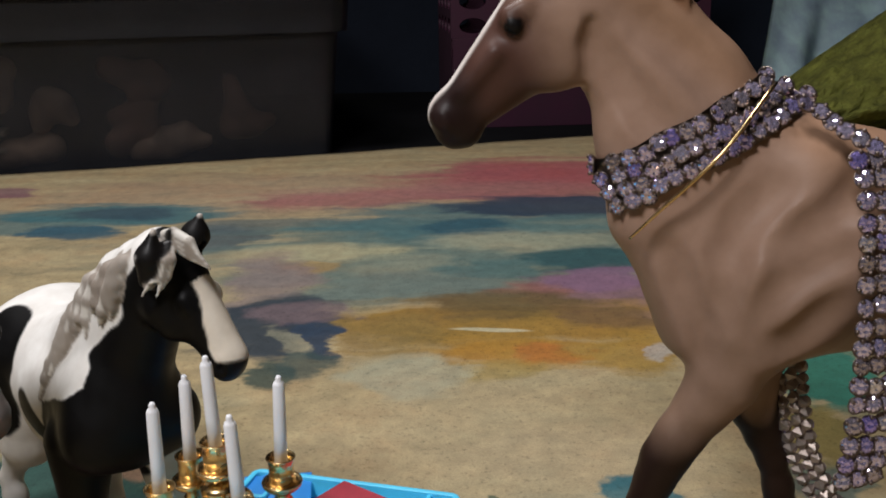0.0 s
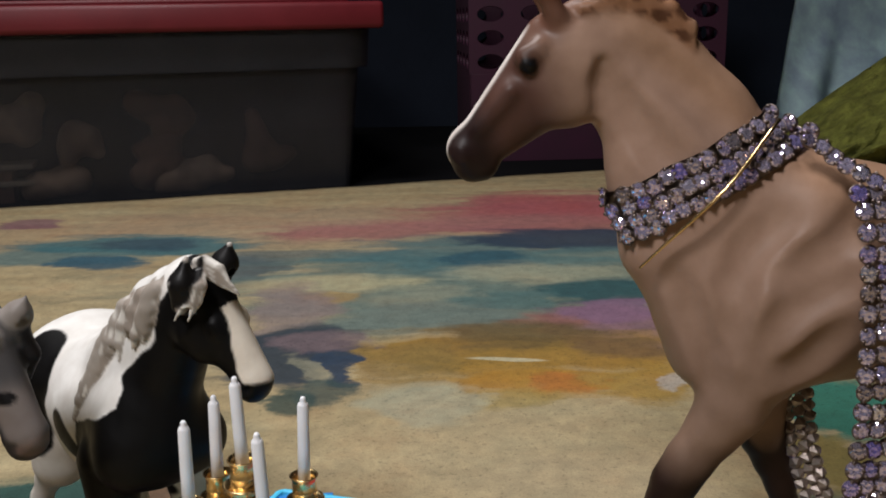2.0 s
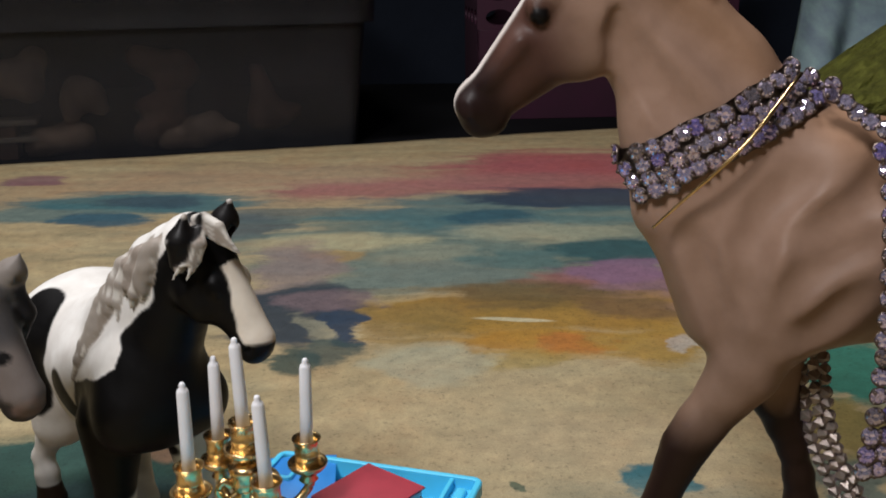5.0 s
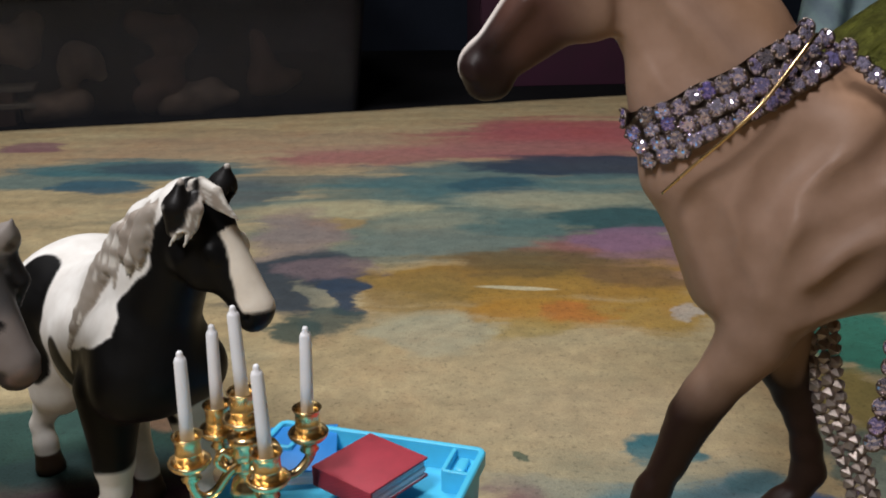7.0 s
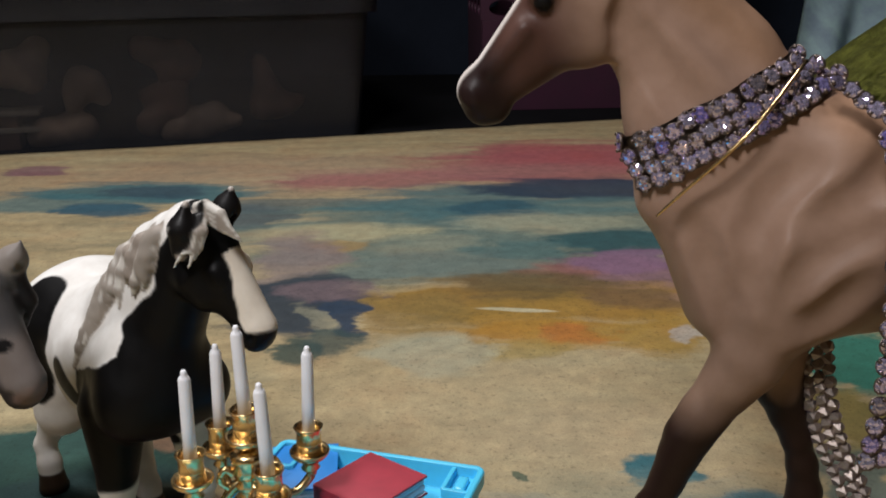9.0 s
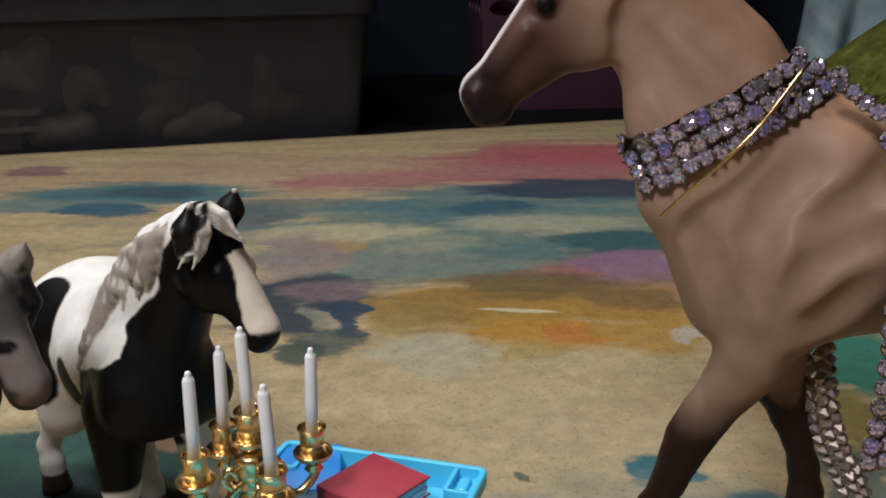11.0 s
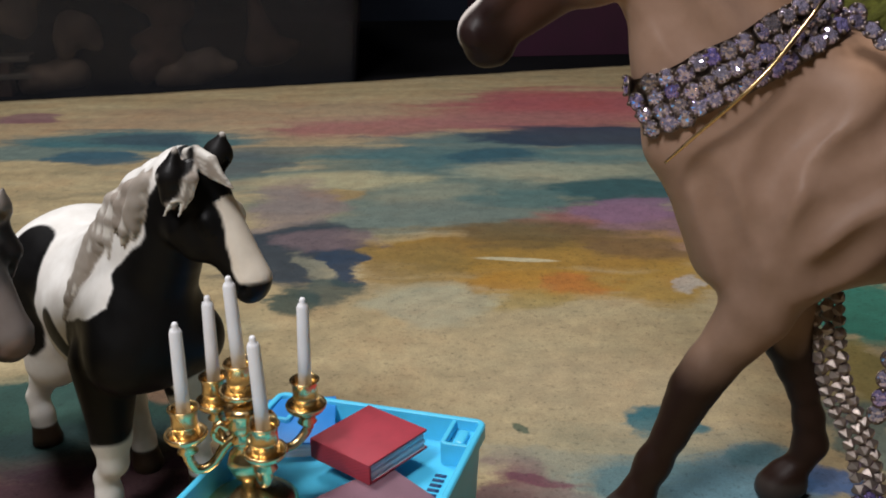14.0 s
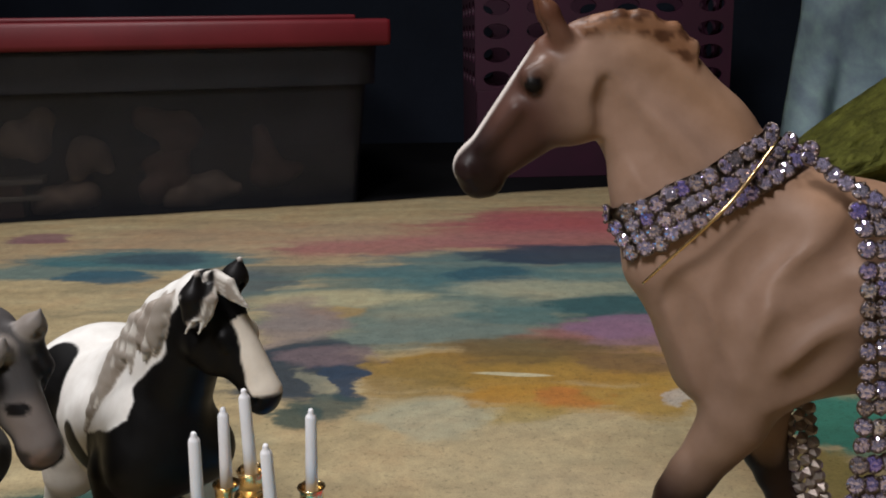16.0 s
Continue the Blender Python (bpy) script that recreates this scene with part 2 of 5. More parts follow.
def cover_cloth(name, colour):
    """Book cloth with a fine diagonal weave."""
    m, nt, b = base_material(name, 0.6)
    where = tex_coord(nt)
    turn = node(nt, "ShaderNodeMapping", Rotation=(0, 0, 0.40))
    nt.links.new(where, turn.inputs[0])
    c = node(nt, "ShaderNodeTexChecker", Scale=1900.0)
    nt.links.new(turn.outputs[0], c.inputs[0])
    wide = noise_tex(nt, where, 150.0)
    lo = [v * 0.64 for v in colour]
    col = mix_rgb(nt, c.outputs["Fac"], lo, colour)
    nt.links.new(mix_rgb(nt, 1.0, col, ramp(nt, wide.outputs[0], [(0.3, (0.8, 0.8, 0.8)), (0.7, (1, 1, 1))]), "MULTIPLY"), b.inputs["Base Color"])
    bump(nt, b, c.outputs["Fac"], 0.6, 0.0003)
    return m


RED_CLOTH = cover_cloth("red_book_cloth", (0.56, 0.055, 0.085))
BROWN_CLOTH = cover_cloth("mauve_brown_book_cloth", (0.32, 0.17, 0.22))
BLUE_CLOTH = plain("blue_book_cover", (0.03, 0.26, 0.72), 0.4, 0.0, 0.08)


def crystal_material(name, colour):
    m, nt, b = base_material(name, 0.05, 0.78)
    r = nt.nodes.new("ShaderNodeObjectInfo").outputs["Random"]
    c = ramp(nt, r, [(0.0, colour), (0.35, [v * 0.85 + 0.10 for v in colour]), (0.6, (0.40, 0.34, 0.36)), (0.7, (0.44, 0.36, 0.95)), (0.85, (0.86, 0.82, 0.84)), (1.0, [colour[0] * 0.8, colour[1] * 0.75, min(1, colour[2] * 1.2)])])
    nt.links.new(c, b.inputs["Base Color"])
    return m


CRYSTAL = crystal_material("lavender_crystal", (0.80, 0.71, 1.0))


def tub_plastic():
    """Smoky half-clear plastic."""
    m, nt, b = base_material("smoky_clear_plastic", 0.35)
    wide = noise_tex(nt, tex_coord(nt), 14.0)
    nt.links.new(ramp(nt, wide.outputs[0], [(0.3, (0.040, 0.042, 0.050)), (0.7, (0.060, 0.062, 0.072))]), b.inputs["Base Color"])
    clear = nt.nodes.new("ShaderNodeBsdfTransparent")
    clear.inputs[0].default_value = (0.75, 0.73, 0.72, 1)
    mix = node(nt, "ShaderNodeMixShader", Fac=0.34)
    out = nt.nodes["Material Output"]
    nt.links.new(clear.outputs[0], mix.inputs[1])
    nt.links.new(b.outputs[0], mix.inputs[2])
    nt.links.new(mix.outputs[0], out.inputs[0])
    return m


TUB = tub_plastic()


class Dyes:
    """Dye washes on the printed cloth: soft uneven ovals, laid one over the other."""

    def __init__(self, name):
        self.m, self.nt, self.b = base_material(name, 0.92)
        nt = self.nt
        self.where = tex_coord(nt)
        n1, n2 = noise_tex(nt, self.where, 7.0, 6.0, 0.62), noise_tex(nt, self.where, 26.0, 5.0, 0.6)
        off = self.vec("SUBTRACT", n1.outputs["Color"], (0.5, 0.5, 0.5))
        off = self.vec("MULTIPLY", off, (0.120, 0.040, 0))
        off2 = self.vec("MULTIPLY", self.vec("SUBTRACT", n2.outputs["Color"], (0.5, 0.5, 0.5)), (0.050, 0.020, 0))
        self.warped = self.vec("ADD", self.vec("ADD", self.where, off), off2)
        # streaks run along the cloth's width
        st = node(nt, "ShaderNodeMapping", Scale=(6.0, 30.0, 1.0))
        nt.links.new(self.warped, st.inputs[0])
        self.streak = noise_tex(nt, st.outputs[0], 1.0, 6.0, 0.65).outputs[0]
        self.colour = ramp(nt, self.streak, [(0.25, (0.35, 0.26, 0.130)), (0.5, (0.48, 0.375, 0.200)), (0.75, (0.57, 0.47, 0.270))])

    def vec(self, op, a, b):
        n = self.nt.nodes.new("ShaderNodeVectorMath")
        n.operation = op
        for s, v in zip(n.inputs, (a, b)):
            if isinstance(v, tuple):
                s.default_value = v
            else:
                self.nt.links.new(v, s)
        return n.outputs[0]

    def wash(self, x, y, rx, ry, colour, strength=0.9, turn=0.0, edge=0.6):
        nt = self.nt
        n = node(nt, "ShaderNodeMapping", Location=(x, y, 0), Rotation=(0, 0, radians(turn)), Scale=(rx, ry, 1.0))
        n.vector_type = "TEXTURE"
        nt.links.new(self.warped, n.inputs[0])
        flat = self.vec("MULTIPLY", n.outputs[0], (1, 1, 0))
        length = nt.nodes.new("ShaderNodeVectorMath")
        length.operation = "LENGTH"
        nt.links.new(flat, length.inputs[0])
        add = nt.nodes.new("ShaderNodeMath")
        add.operation = "MULTIPLY_ADD"
        nt.links.new(self.streak, add.inputs[0])
        add.inputs[1].default_value = 1.7
        nt.links.new(length.outputs["Value"], add.inputs[2])
        r = node(nt, "ShaderNodeMapRange")
        r.interpolation_type = "SMOOTHSTEP"
        for key, v in (("From Min", 2.13), ("From Max", 2.13 - edge), ("To Min", 0.0), ("To Max", strength)):
            r.inputs[key].default_value = v
        nt.links.new(add.outputs[0], r.inputs["Value"])
        self.colour = mix_rgb(nt, r.outputs[0], self.colour, colour)

    def done(self):
        nt = self.nt
        fibre = noise_tex(nt, self.where, 900.0, 2.0)
        mott = noise_tex(nt, self.where, 90.0, 4.0)
        tint = noise_tex(nt, self.where, 16.0, 6.0, 0.7)
        self.colour = mix_rgb(nt, 1.0, self.colour, ramp(nt, tint.outputs["Color"], [(0.30, (0.72, 0.78, 0.82)), (0.5, (1, 1, 1)), (0.72, (1.0, 0.86, 0.80))]), "MULTIPLY")
        c = mix_rgb(nt, 1.0, self.colour, ramp(nt, fibre.outputs[0], [(0.25, (0.8, 0.8, 0.8)), (0.75, (1, 1, 1))]), "MULTIPLY")
        c = mix_rgb(nt, 1.0, c, ramp(nt, mott.outputs[0], [(0.3, (0.76, 0.76, 0.77)), (0.7, (1, 1, 1))]), "MULTIPLY")
        speck = noise_tex(nt, self.where, 380.0, 3.0, 0.7)
        c = mix_rgb(nt, 1.0, c, ramp(nt, speck.outputs[0], [(0.30, (0.62, 0.62, 0.62)), (0.44, (1, 1, 1))]), "MULTIPLY")
        nt.links.new(c, self.b.inputs["Base Color"])
        bump(nt, self.b, fibre.outputs[0], 0.5, 0.0008)
        return self.m


TEAL, NAVY, PINK = (0.055, 0.17, 0.19), (0.025, 0.05, 0.09), (0.42, 0.13, 0.13)
MAUVE, OCHRE, BROWN = (0.27, 0.15, 0.17), (0.38, 0.21, 0.025), (0.15, 0.10, 0.035)
SAGE, SAND, GREENISH = (0.22, 0.25, 0.18), (0.56, 0.45, 0.27), (0.03, 0.20, 0.14)
dyes = Dyes("dyed_printed_cloth")
# from the far edge to the near one: pink, teal and navy streaks, sage field, mauve, ochre ridge, sand, dark green, plum and blue
dyes.wash(-0.065, 0.946, 0.463, 0.1211, (0.43, 0.28, 0.20), 0.45, 6, 0.9)
dyes.wash(0.108, 0.975, 0.145, 0.1124, PINK, 0.85, 6, 0.7)
dyes.wash(0.139, 1.020, 0.114, 0.0916, (0.46, 0.10, 0.12), 0.7, 6, 0.8)
dyes.wash(-0.065, 0.901, 0.122, 0.0332, (0.40, 0.14, 0.14), 0.75, 4, 0.6)
dyes.wash(0.002, 0.937, 0.186, 0.0368, (0.44, 0.20, 0.18), 0.5, 4, 0.8)
dyes.wash(-0.441, 0.956, 0.035, 0.0252, (0.20, 0.07, 0.13), 0.7, 3, 0.5)
dyes.wash(-0.286, 0.859, 0.103, 0.0434, TEAL, 0.92, -4, 0.5)
dyes.wash(-0.361, 0.816, 0.107, 0.0348, TEAL, 0.75, 4, 0.6)
dyes.wash(-0.312, 0.792, 0.036, 0.0249, (0.03, 0.11, 0.16), 0.9, 0, 0.5)
dyes.wash(-0.280, 0.862, 0.043, 0.0256, NAVY, 0.6, 0, 0.6)
dyes.wash(-0.165, 0.764, 0.041, 0.0404, NAVY, 0.8, 8, 0.5)
dyes.wash(-0.128, 0.805, 0.092, 0.0269, (0.09, 0.14, 0.15), 0.7, 4, 0.6)
dyes.wash(0.017, 0.695, 0.160, 0.1275, SAGE, 0.92, 0, 0.5)
dyes.wash(0.022, 0.723, 0.289, 0.0715, (0.11, 0.20, 0.19), 0.6, 0, 0.8)
dyes.wash(0.016, 0.802, 0.108, 0.0738, (0.06, 0.17, 0.19), 0.8, -8, 0.6)
dyes.wash(0.041, 0.783, 0.048, 0.0340, (0.025, 0.10, 0.14), 0.85, -10, 0.5)
dyes.wash(0.131, 0.850, 0.102, 0.0443, NAVY, 0.95, -2, 0.5)
dyes.wash(0.075, 0.740, 0.083, 0.0304, (0.42, 0.42, 0.28), 0.8, -5, 0.6)
dyes.wash(0.138, 0.785, 0.069, 0.0296, (0.12, 0.22, 0.21), 0.8, 0, 0.6)
dyes.wash(-0.083, 0.710, 0.076, 0.0265, (0.52, 0.48, 0.28), 0.8, 2, 0.6)
dyes.wash(-0.080, 0.677, 0.025, 0.0162, (0.42, 0.27, 0.09), 0.7, 2, 0.6)
dyes.wash(-0.005, 0.675, 0.041, 0.0340, (0.30, 0.32, 0.23), 0.7, 0, 0.7)
dyes.wash(0.120, 0.686, 0.049, 0.0359, (0.025, 0.10, 0.11), 0.92, -8, 0.5)
dyes.wash(0.055, 0.666, 0.034, 0.0281, (0.07, 0.17, 0.17), 0.7, 8, 0.6)
dyes.wash(-0.012, 0.619, 0.074, 0.0362, (0.15, 0.21, 0.19), 0.75, 4, 0.7)
dyes.wash(-0.116, 0.651, 0.033, 0.0714, (0.28, 0.21, 0.20), 0.75, 0, 0.7)
dyes.wash(0.115, 0.601, 0.057, 0.0535, MAUVE, 0.95, -10, 0.5)
dyes.wash(0.123, 0.639, 0.036, 0.0332, (0.28, 0.15, 0.24), 0.85, -8, 0.6)
dyes.wash(0.131, 0.561, 0.032, 0.0233, (0.38, 0.22, 0.22), 0.75, -8, 0.6)
dyes.wash(0.069, 0.613, 0.035, 0.0199, (0.34, 0.13, 0.09), 0.65, 0, 0.7)
dyes.wash(0.048, 0.545, 0.116, 0.0501, OCHRE, 0.92, 0, 0.7)
dyes.wash(0.050, 0.584, 0.057, 0.0294, BROWN, 0.85, 3, 0.6)
dyes.wash(0.106, 0.554, 0.032, 0.0205, (0.17, 0.10, 0.05), 0.7, -4, 0.6)
dyes.wash(-0.015, 0.534, 0.037, 0.0287, (0.27, 0.18, 0.05), 0.7, 6, 0.7)
dyes.wash(0.053, 0.501, 0.041, 0.0260, (0.46, 0.24, 0.03), 0.9, 0, 0.6)
dyes.wash(0.067, 0.498, 0.019, 0.0156, (0.50, 0.17, 0.03), 0.75, 0, 0.6)
dyes.wash(0.114, 0.497, 0.037, 0.0363, (0.42, 0.25, 0.04), 0.85, 0, 0.6)
dyes.wash(0.038, 0.475, 0.033, 0.0134, (0.42, 0.30, 0.08), 0.75, 0, 0.7)
dyes.wash(-0.004, 0.473, 0.030, 0.0276, (0.42, 0.41, 0.28), 0.85, 4, 0.6)
dyes.wash(0.132, 0.499, 0.010, 0.0130, (0.52, 0.47, 0.40), 0.85, 0, 0.5)
dyes.wash(-0.090, 0.549, 0.037, 0.0525, (0.03, 0.048, 0.066), 0.96, 0, 0.5)
dyes.wash(-0.073, 0.574, 0.027, 0.0179, (0.22, 0.15, 0.16), 0.7, 0, 0.6)
dyes.wash(-0.055, 0.526, 0.013, 0.0289, NAVY, 0.97, 20, 0.5)
dyes.wash(-0.072, 0.523, 0.010, 0.0277, (0.33, 0.31, 0.21), 0.75, 30, 0.5)
dyes.wash(-0.090, 0.481, 0.016, 0.0165, (0.03, 0.07, 0.06), 0.85, 5, 0.5)
dyes.wash(-0.063, 0.493, 0.021, 0.0146, (0.04, 0.075, 0.07), 0.8, 18, 0.5)
dyes.wash(0.030, 0.393, 0.118, 0.0847, SAND, 0.45, 0, 0.9)
dyes.wash(0.069, 0.380, 0.059, 0.0337, (0.55, 0.43, 0.26), 0.4, 0, 0.9)
dyes.wash(0.082, 0.353, 0.013, 0.0113, (0.03, 0.15, 0.18), 0.97, 0, 0.5)
dyes.wash(0.032, 0.346, 0.004, 0.0032, (0.05, 0.10, 0.06), 0.8, 0, 0.5)
dyes.wash(-0.157, 0.359, 0.056, 0.0313, (0.02, 0.085, 0.07), 0.97, 0, 0.5)
dyes.wash(-0.126, 0.332, 0.031, 0.0236, (0.03, 0.07, 0.07), 0.8, 0, 0.5)
dyes.wash(-0.117, 0.379, 0.012, 0.0076, (0.38, 0.22, 0.13), 0.8, 0, 0.5)
dyes.wash(-0.123, 0.299, 0.057, 0.0268, (0.085, 0.025, 0.05), 0.92, 0, 0.5)
dyes.wash(0.042, 0.322, 0.035, 0.0134, (0.34, 0.33, 0.25), 0.6, 0, 0.7)
dyes.wash(0.028, 0.301, 0.018, 0.0260, (0.20, 0.055, 0.085), 0.85, 0, 0.6)
dyes.wash(0.076, 0.307, 0.072, 0.0429, (0.26, 0.30, 0.24), 0.6, 0, 0.9)
dyes.wash(0.031, 0.312, 0.019, 0.0038, (0.16, 0.05, 0.08), 0.8, -6, 0.5)
dyes.wash(0.079, 0.307, 0.037, 0.0251, (0.11, 0.22, 0.24), 0.9, 0, 0.6)
dyes.wash(0.112, 0.307, 0.029, 0.0238, (0.12, 0.24, 0.29), 0.85, 0, 0.5)
dyes.wash(0.121, 0.326, 0.013, 0.0078, (0.06, 0.17, 0.20), 0.7, 0, 0.6)
dyes.wash(0.142, 0.314, 0.011, 0.0101, (0.04, 0.12, 0.30), 0.85, 0, 0.5)
dyes.wash(0.220, 0.463, 0.025, 0.0316, GREENISH, 0.98, 0, 0.5)
dyes.wash(0.189, 0.401, 0.017, 0.0394, (0.27, 0.21, 0.05), 0.85, 0, 0.5)
dyes.wash(0.175, 0.345, 0.016, 0.0291, (0.10, 0.16, 0.14), 0.8, 0, 0.5)
# one pale painted dash
dyes.warped = dyes.where
dyes.wash(0.043, 0.5385, 0.021, 0.0028, (0.66, 0.58, 0.36), 0.95, -8, 0.5)
CLOTH = dyes.done()


# ---- the room ----
def slab(name, lo, hi, material, label):
    ob = mesh_object(name, box_bm(lo, hi), material, None, False)
    return tagged(ob, label, "", "", "structure")


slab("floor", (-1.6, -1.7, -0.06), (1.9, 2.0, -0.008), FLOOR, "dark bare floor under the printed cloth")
slab("wall_north", (-1.6, 1.9, -0.008), (1.9, 2.0, 2.3), WALL, "far wall, near-black to stand for shade behind the toys")
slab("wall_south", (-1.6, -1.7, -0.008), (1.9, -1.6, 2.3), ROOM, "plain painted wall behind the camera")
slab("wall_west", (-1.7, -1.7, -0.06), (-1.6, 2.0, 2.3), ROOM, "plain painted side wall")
slab("wall_east", (1.9, -1.7, -0.06), (2.0, 2.0, 2.3), WALL, "plain side wall in the same shade-dark colour")
slab("ceiling", (-1.7, -1.7, 2.3), (2.0, 2.0, 2.4), ROOM, "plain pale ceiling")


def play_cloth():
    """The printed cloth: one thick sheet, turned a little, faintly uneven."""
    bm = bmesh.new()
    nx, ny = 90, 110
    a = radians(16.2)
    grid = []
    for j in range(ny + 1):
        row = []
        for i in range(nx + 1):
            u, v = -0.75 + 1.7 * i / nx, -1.75 + 1.75 * j / ny
            x = -0.123 + u * math.cos(a) - v * math.sin(a)
            y = 1.166 + u * math.sin(a) + v * math.cos(a)
            z = 0.0012 * noise.noise((x * 9, y * 9, 0.3)) + 0.0005 * noise.noise((x * 40, y * 40, 3.0)) - 0.0006
            y += 0.004 * noise.noise((x * 7, 4.0, 0)) * (j == ny)
            row.append(bm.verts.new((x, y, z)))
        grid.append(row)
    for j in range(ny):
        for i in range(nx):
            bm.faces.new((grid[j][i], grid[j][i + 1], grid[j + 1][i + 1], grid[j + 1][i]))
    rim = [e for e in bm.edges if e.is_boundary]
    low = bmesh.ops.extrude_edge_only(bm, edges=rim)["geom"]
    for v in low:
        if isinstance(v, bmesh.types.BMVert):
            v.co.z = -0.0075
    bmesh.ops.recalc_face_normals(bm, faces=bm.faces[:])
    ob = mesh_object("play_cloth", bm, CLOTH)
    tagged(ob, "thick beige cloth printed with watercolour teal, pink and ochre washes", "rug")


play_cloth()


# ---- storage tub with a red lid ----
def storage_tub():
    t = empty("storage_tub", (-0.120, 1.196, -0.008), 16.2)
    # local x runs along the front to its right end at 0; the front face is at y = 0
    W, D, H = 0.62, 0.34, 0.205
    steps = [(0.0, 0.032), (0.152, 0.016), (0.153, 0.004), (0.204, 0.0), (0.204, 0.003), (0.156, 0.007), (0.150, 0.019), (0.003, 0.035)]
    bm = rounded_rings(steps, -W - 0.028, 0.028, -0.028, D + 0.028, 0.045)
    part("body", bm, TUB, t, "smoky half-clear plastic body", smooth=False)
    lid = part("lid", box_bm((-W - 0.05, -0.042, 0.200), (0.036, D + 0.046, 0.232), 0.006), RED, t, "red plastic lid")
    part("lid_ridge", box_bm((-W, 0.0, 0.231), (0.0, D, 0.238), 0.003), RED, lid)
    tagged(t, "smoky clear plastic storage tub with a red lid, full of toys", "storage box")

    random.seed(7)
    def lump(name, x, z, sx, sz, material, label):
        clay = Clay()
        for i in range(5):
            a = (x + random.uniform(-sx, sx), 0.030 + random.uniform(0, 0.02), z + random.uniform(-sz, sz))
            b = (x + random.uniform(-sx, sx), 0.030 + random.uniform(0, 0.02), z + random.uniform(-sz, sz))
            clay.rod(a, b, 0.016, 0.010, 0.01)
        v, q = clay.mesh(0.005)
        v[:, 2] = np.maximum(v[:, 2], 0.0045)
        me = bpy.data.meshes.new(name)
        me.from_pydata(v.tolist(), [], q.tolist())
        me.materials.append(material)
        me.shade_smooth()
        ob = new(name, me)
        ob.matrix_world = t.matrix_world
        tagged(ob, label, "toy")

    lump("toy_figure", -0.19, 0.022, 0.05, 0.012, CLUTTER_TAN, "pale tan plastic toy lying inside the tub")
    lump("toy_figure", -0.24, 0.045, 0.03, 0.025, CLUTTER_BROWN, "brown plastic toy lying inside the tub")
    lump("toy_figure", -0.36, 0.022, 0.03, 0.012, CLUTTER_TAN, "pale tan plastic toy lying inside the tub")
    lump("toy_figure", -0.33, 0.062, 0.025, 0.02, CLUTTER_TAN, "pale tan plastic toy lying inside the tub")
    lump("toy_figure", -0.10, 0.065, 0.03, 0.03, CLUTTER_BROWN, "brown plastic toy lying inside the tub")
    lump("toy_figure", -0.48, 0.10, 0.03, 0.02, CLUTTER_BROWN, "brown plastic toy lying inside the tub")
    lump("toy_figure", -0.40, 0.10, 0.02, 0.02, CLUTTER_TAN, "tan plastic toy lying inside the tub")
    lump("toy_figure", -0.24, 0.10, 0.03, 0.02, CLUTTER_BROWN, "brown plastic toy lying inside the tub")
    card = empty("card_stack", (0, 0, 0))
    card.matrix_world = t.matrix_world
    part("spacer", box_bm((-0.495, 0.024, 0.0035), (-0.41, 0.058, 0.024), 0.001), CLUTTER_BROWN, card)
    for z in (0.024, 0.044):
        part("card", box_bm((-0.50, 0.018, z), (-0.385, 0.06, z + 0.006), 0.001), CLUTTER_PALE, card)
    part("spacer", box_bm((-0.495, 0.024, 0.030), (-0.41, 0.058, 0.044), 0.001), CLUTTER_BROWN, card)
    tagged(card, "stack of pale cards lying inside the tub", "cards")


storage_tub()


# ---- magenta crate with oval holes ----
def crate():
    c = empty("crate", (0.03, 1.40, -0.008), 4.0)
    W, D, H, T = 0.38, 0.26, 0.30, 0.004
    cw, ch, first = 0.0633, 0.034, 0.13

    def pierced(width):
        bm = bmesh.new()
        n = 20
        cols = round(width / cw)
        for col in range(cols):
            for row in range(5):
                x0, z0 = col * width / cols, first + row * ch
                cx, cz, w = x0 + width / cols / 2, z0 + ch / 2, width / cols / 2
                outer, inner, deep = [], [], []
                for i in range(n):
                    a = 2 * math.pi * (i + 0.5) / n
                    ca, sa = math.cos(a), math.sin(a)
                    s = 1 / max(abs(ca), abs(sa))
                    outer.append(bm.verts.new((cx + w * ca * s, 0, cz + ch / 2 * sa * s)))
                    inner.append(bm.verts.new((cx + 0.62 * w * ca, 0, cz + 0.33 * ch * sa)))
                    deep.append(bm.verts.new((cx + 0.60 * w * ca, T, cz + 0.31 * ch * sa)))
                for i in range(n):
                    j = (i + 1) % n
                    bm.faces.new((outer[i], outer[j], inner[j], inner[i]))
                    bm.faces.new((inner[i], inner[j], deep[j], deep[i]))
        bmesh.ops.remove_doubles(bm, verts=bm.verts, dist=0.0004)
        lower = box_bm((0, 0, 0), (width, T, first), 0.001)
        me = bpy.data.meshes.new("x")
        lower.to_mesh(me)
        lower.free()
        bm.from_mesh(me)
        bpy.data.meshes.remove(me)
        return bm

    for name, m, w in (("front_panel", pose(0, 0, 0), W), ("back_panel", pose(W, D, 0, 0, 0, 180), W), ("side_panel", pose(0, D, 0, 0, 0, -90), D), ("side_panel", pose(W, 0, 0, 0, 0, 90), D)):
        ob = part(name, pierced(w), MAGENTA, c, smooth=False)
        ob.matrix_local = m
    part("bottom", box_bm((0.004, 0.004, 0.002), (W - 0.004, D - 0.004, 0.006)), MAGENTA, c)
    for lo, hi in (((-0.006, -0.006, H - 0.004), (W + 0.006, 0.010, H + 0.012)), ((-0.006, D - 0.010, H - 0.004), (W + 0.006, D + 0.006, H + 0.012))):
        part("rim", box_bm(lo, hi, 0.003), MAGENTA, c)
    tagged(c, "magenta plastic crate with rows of oval holes", "crate")


crate()


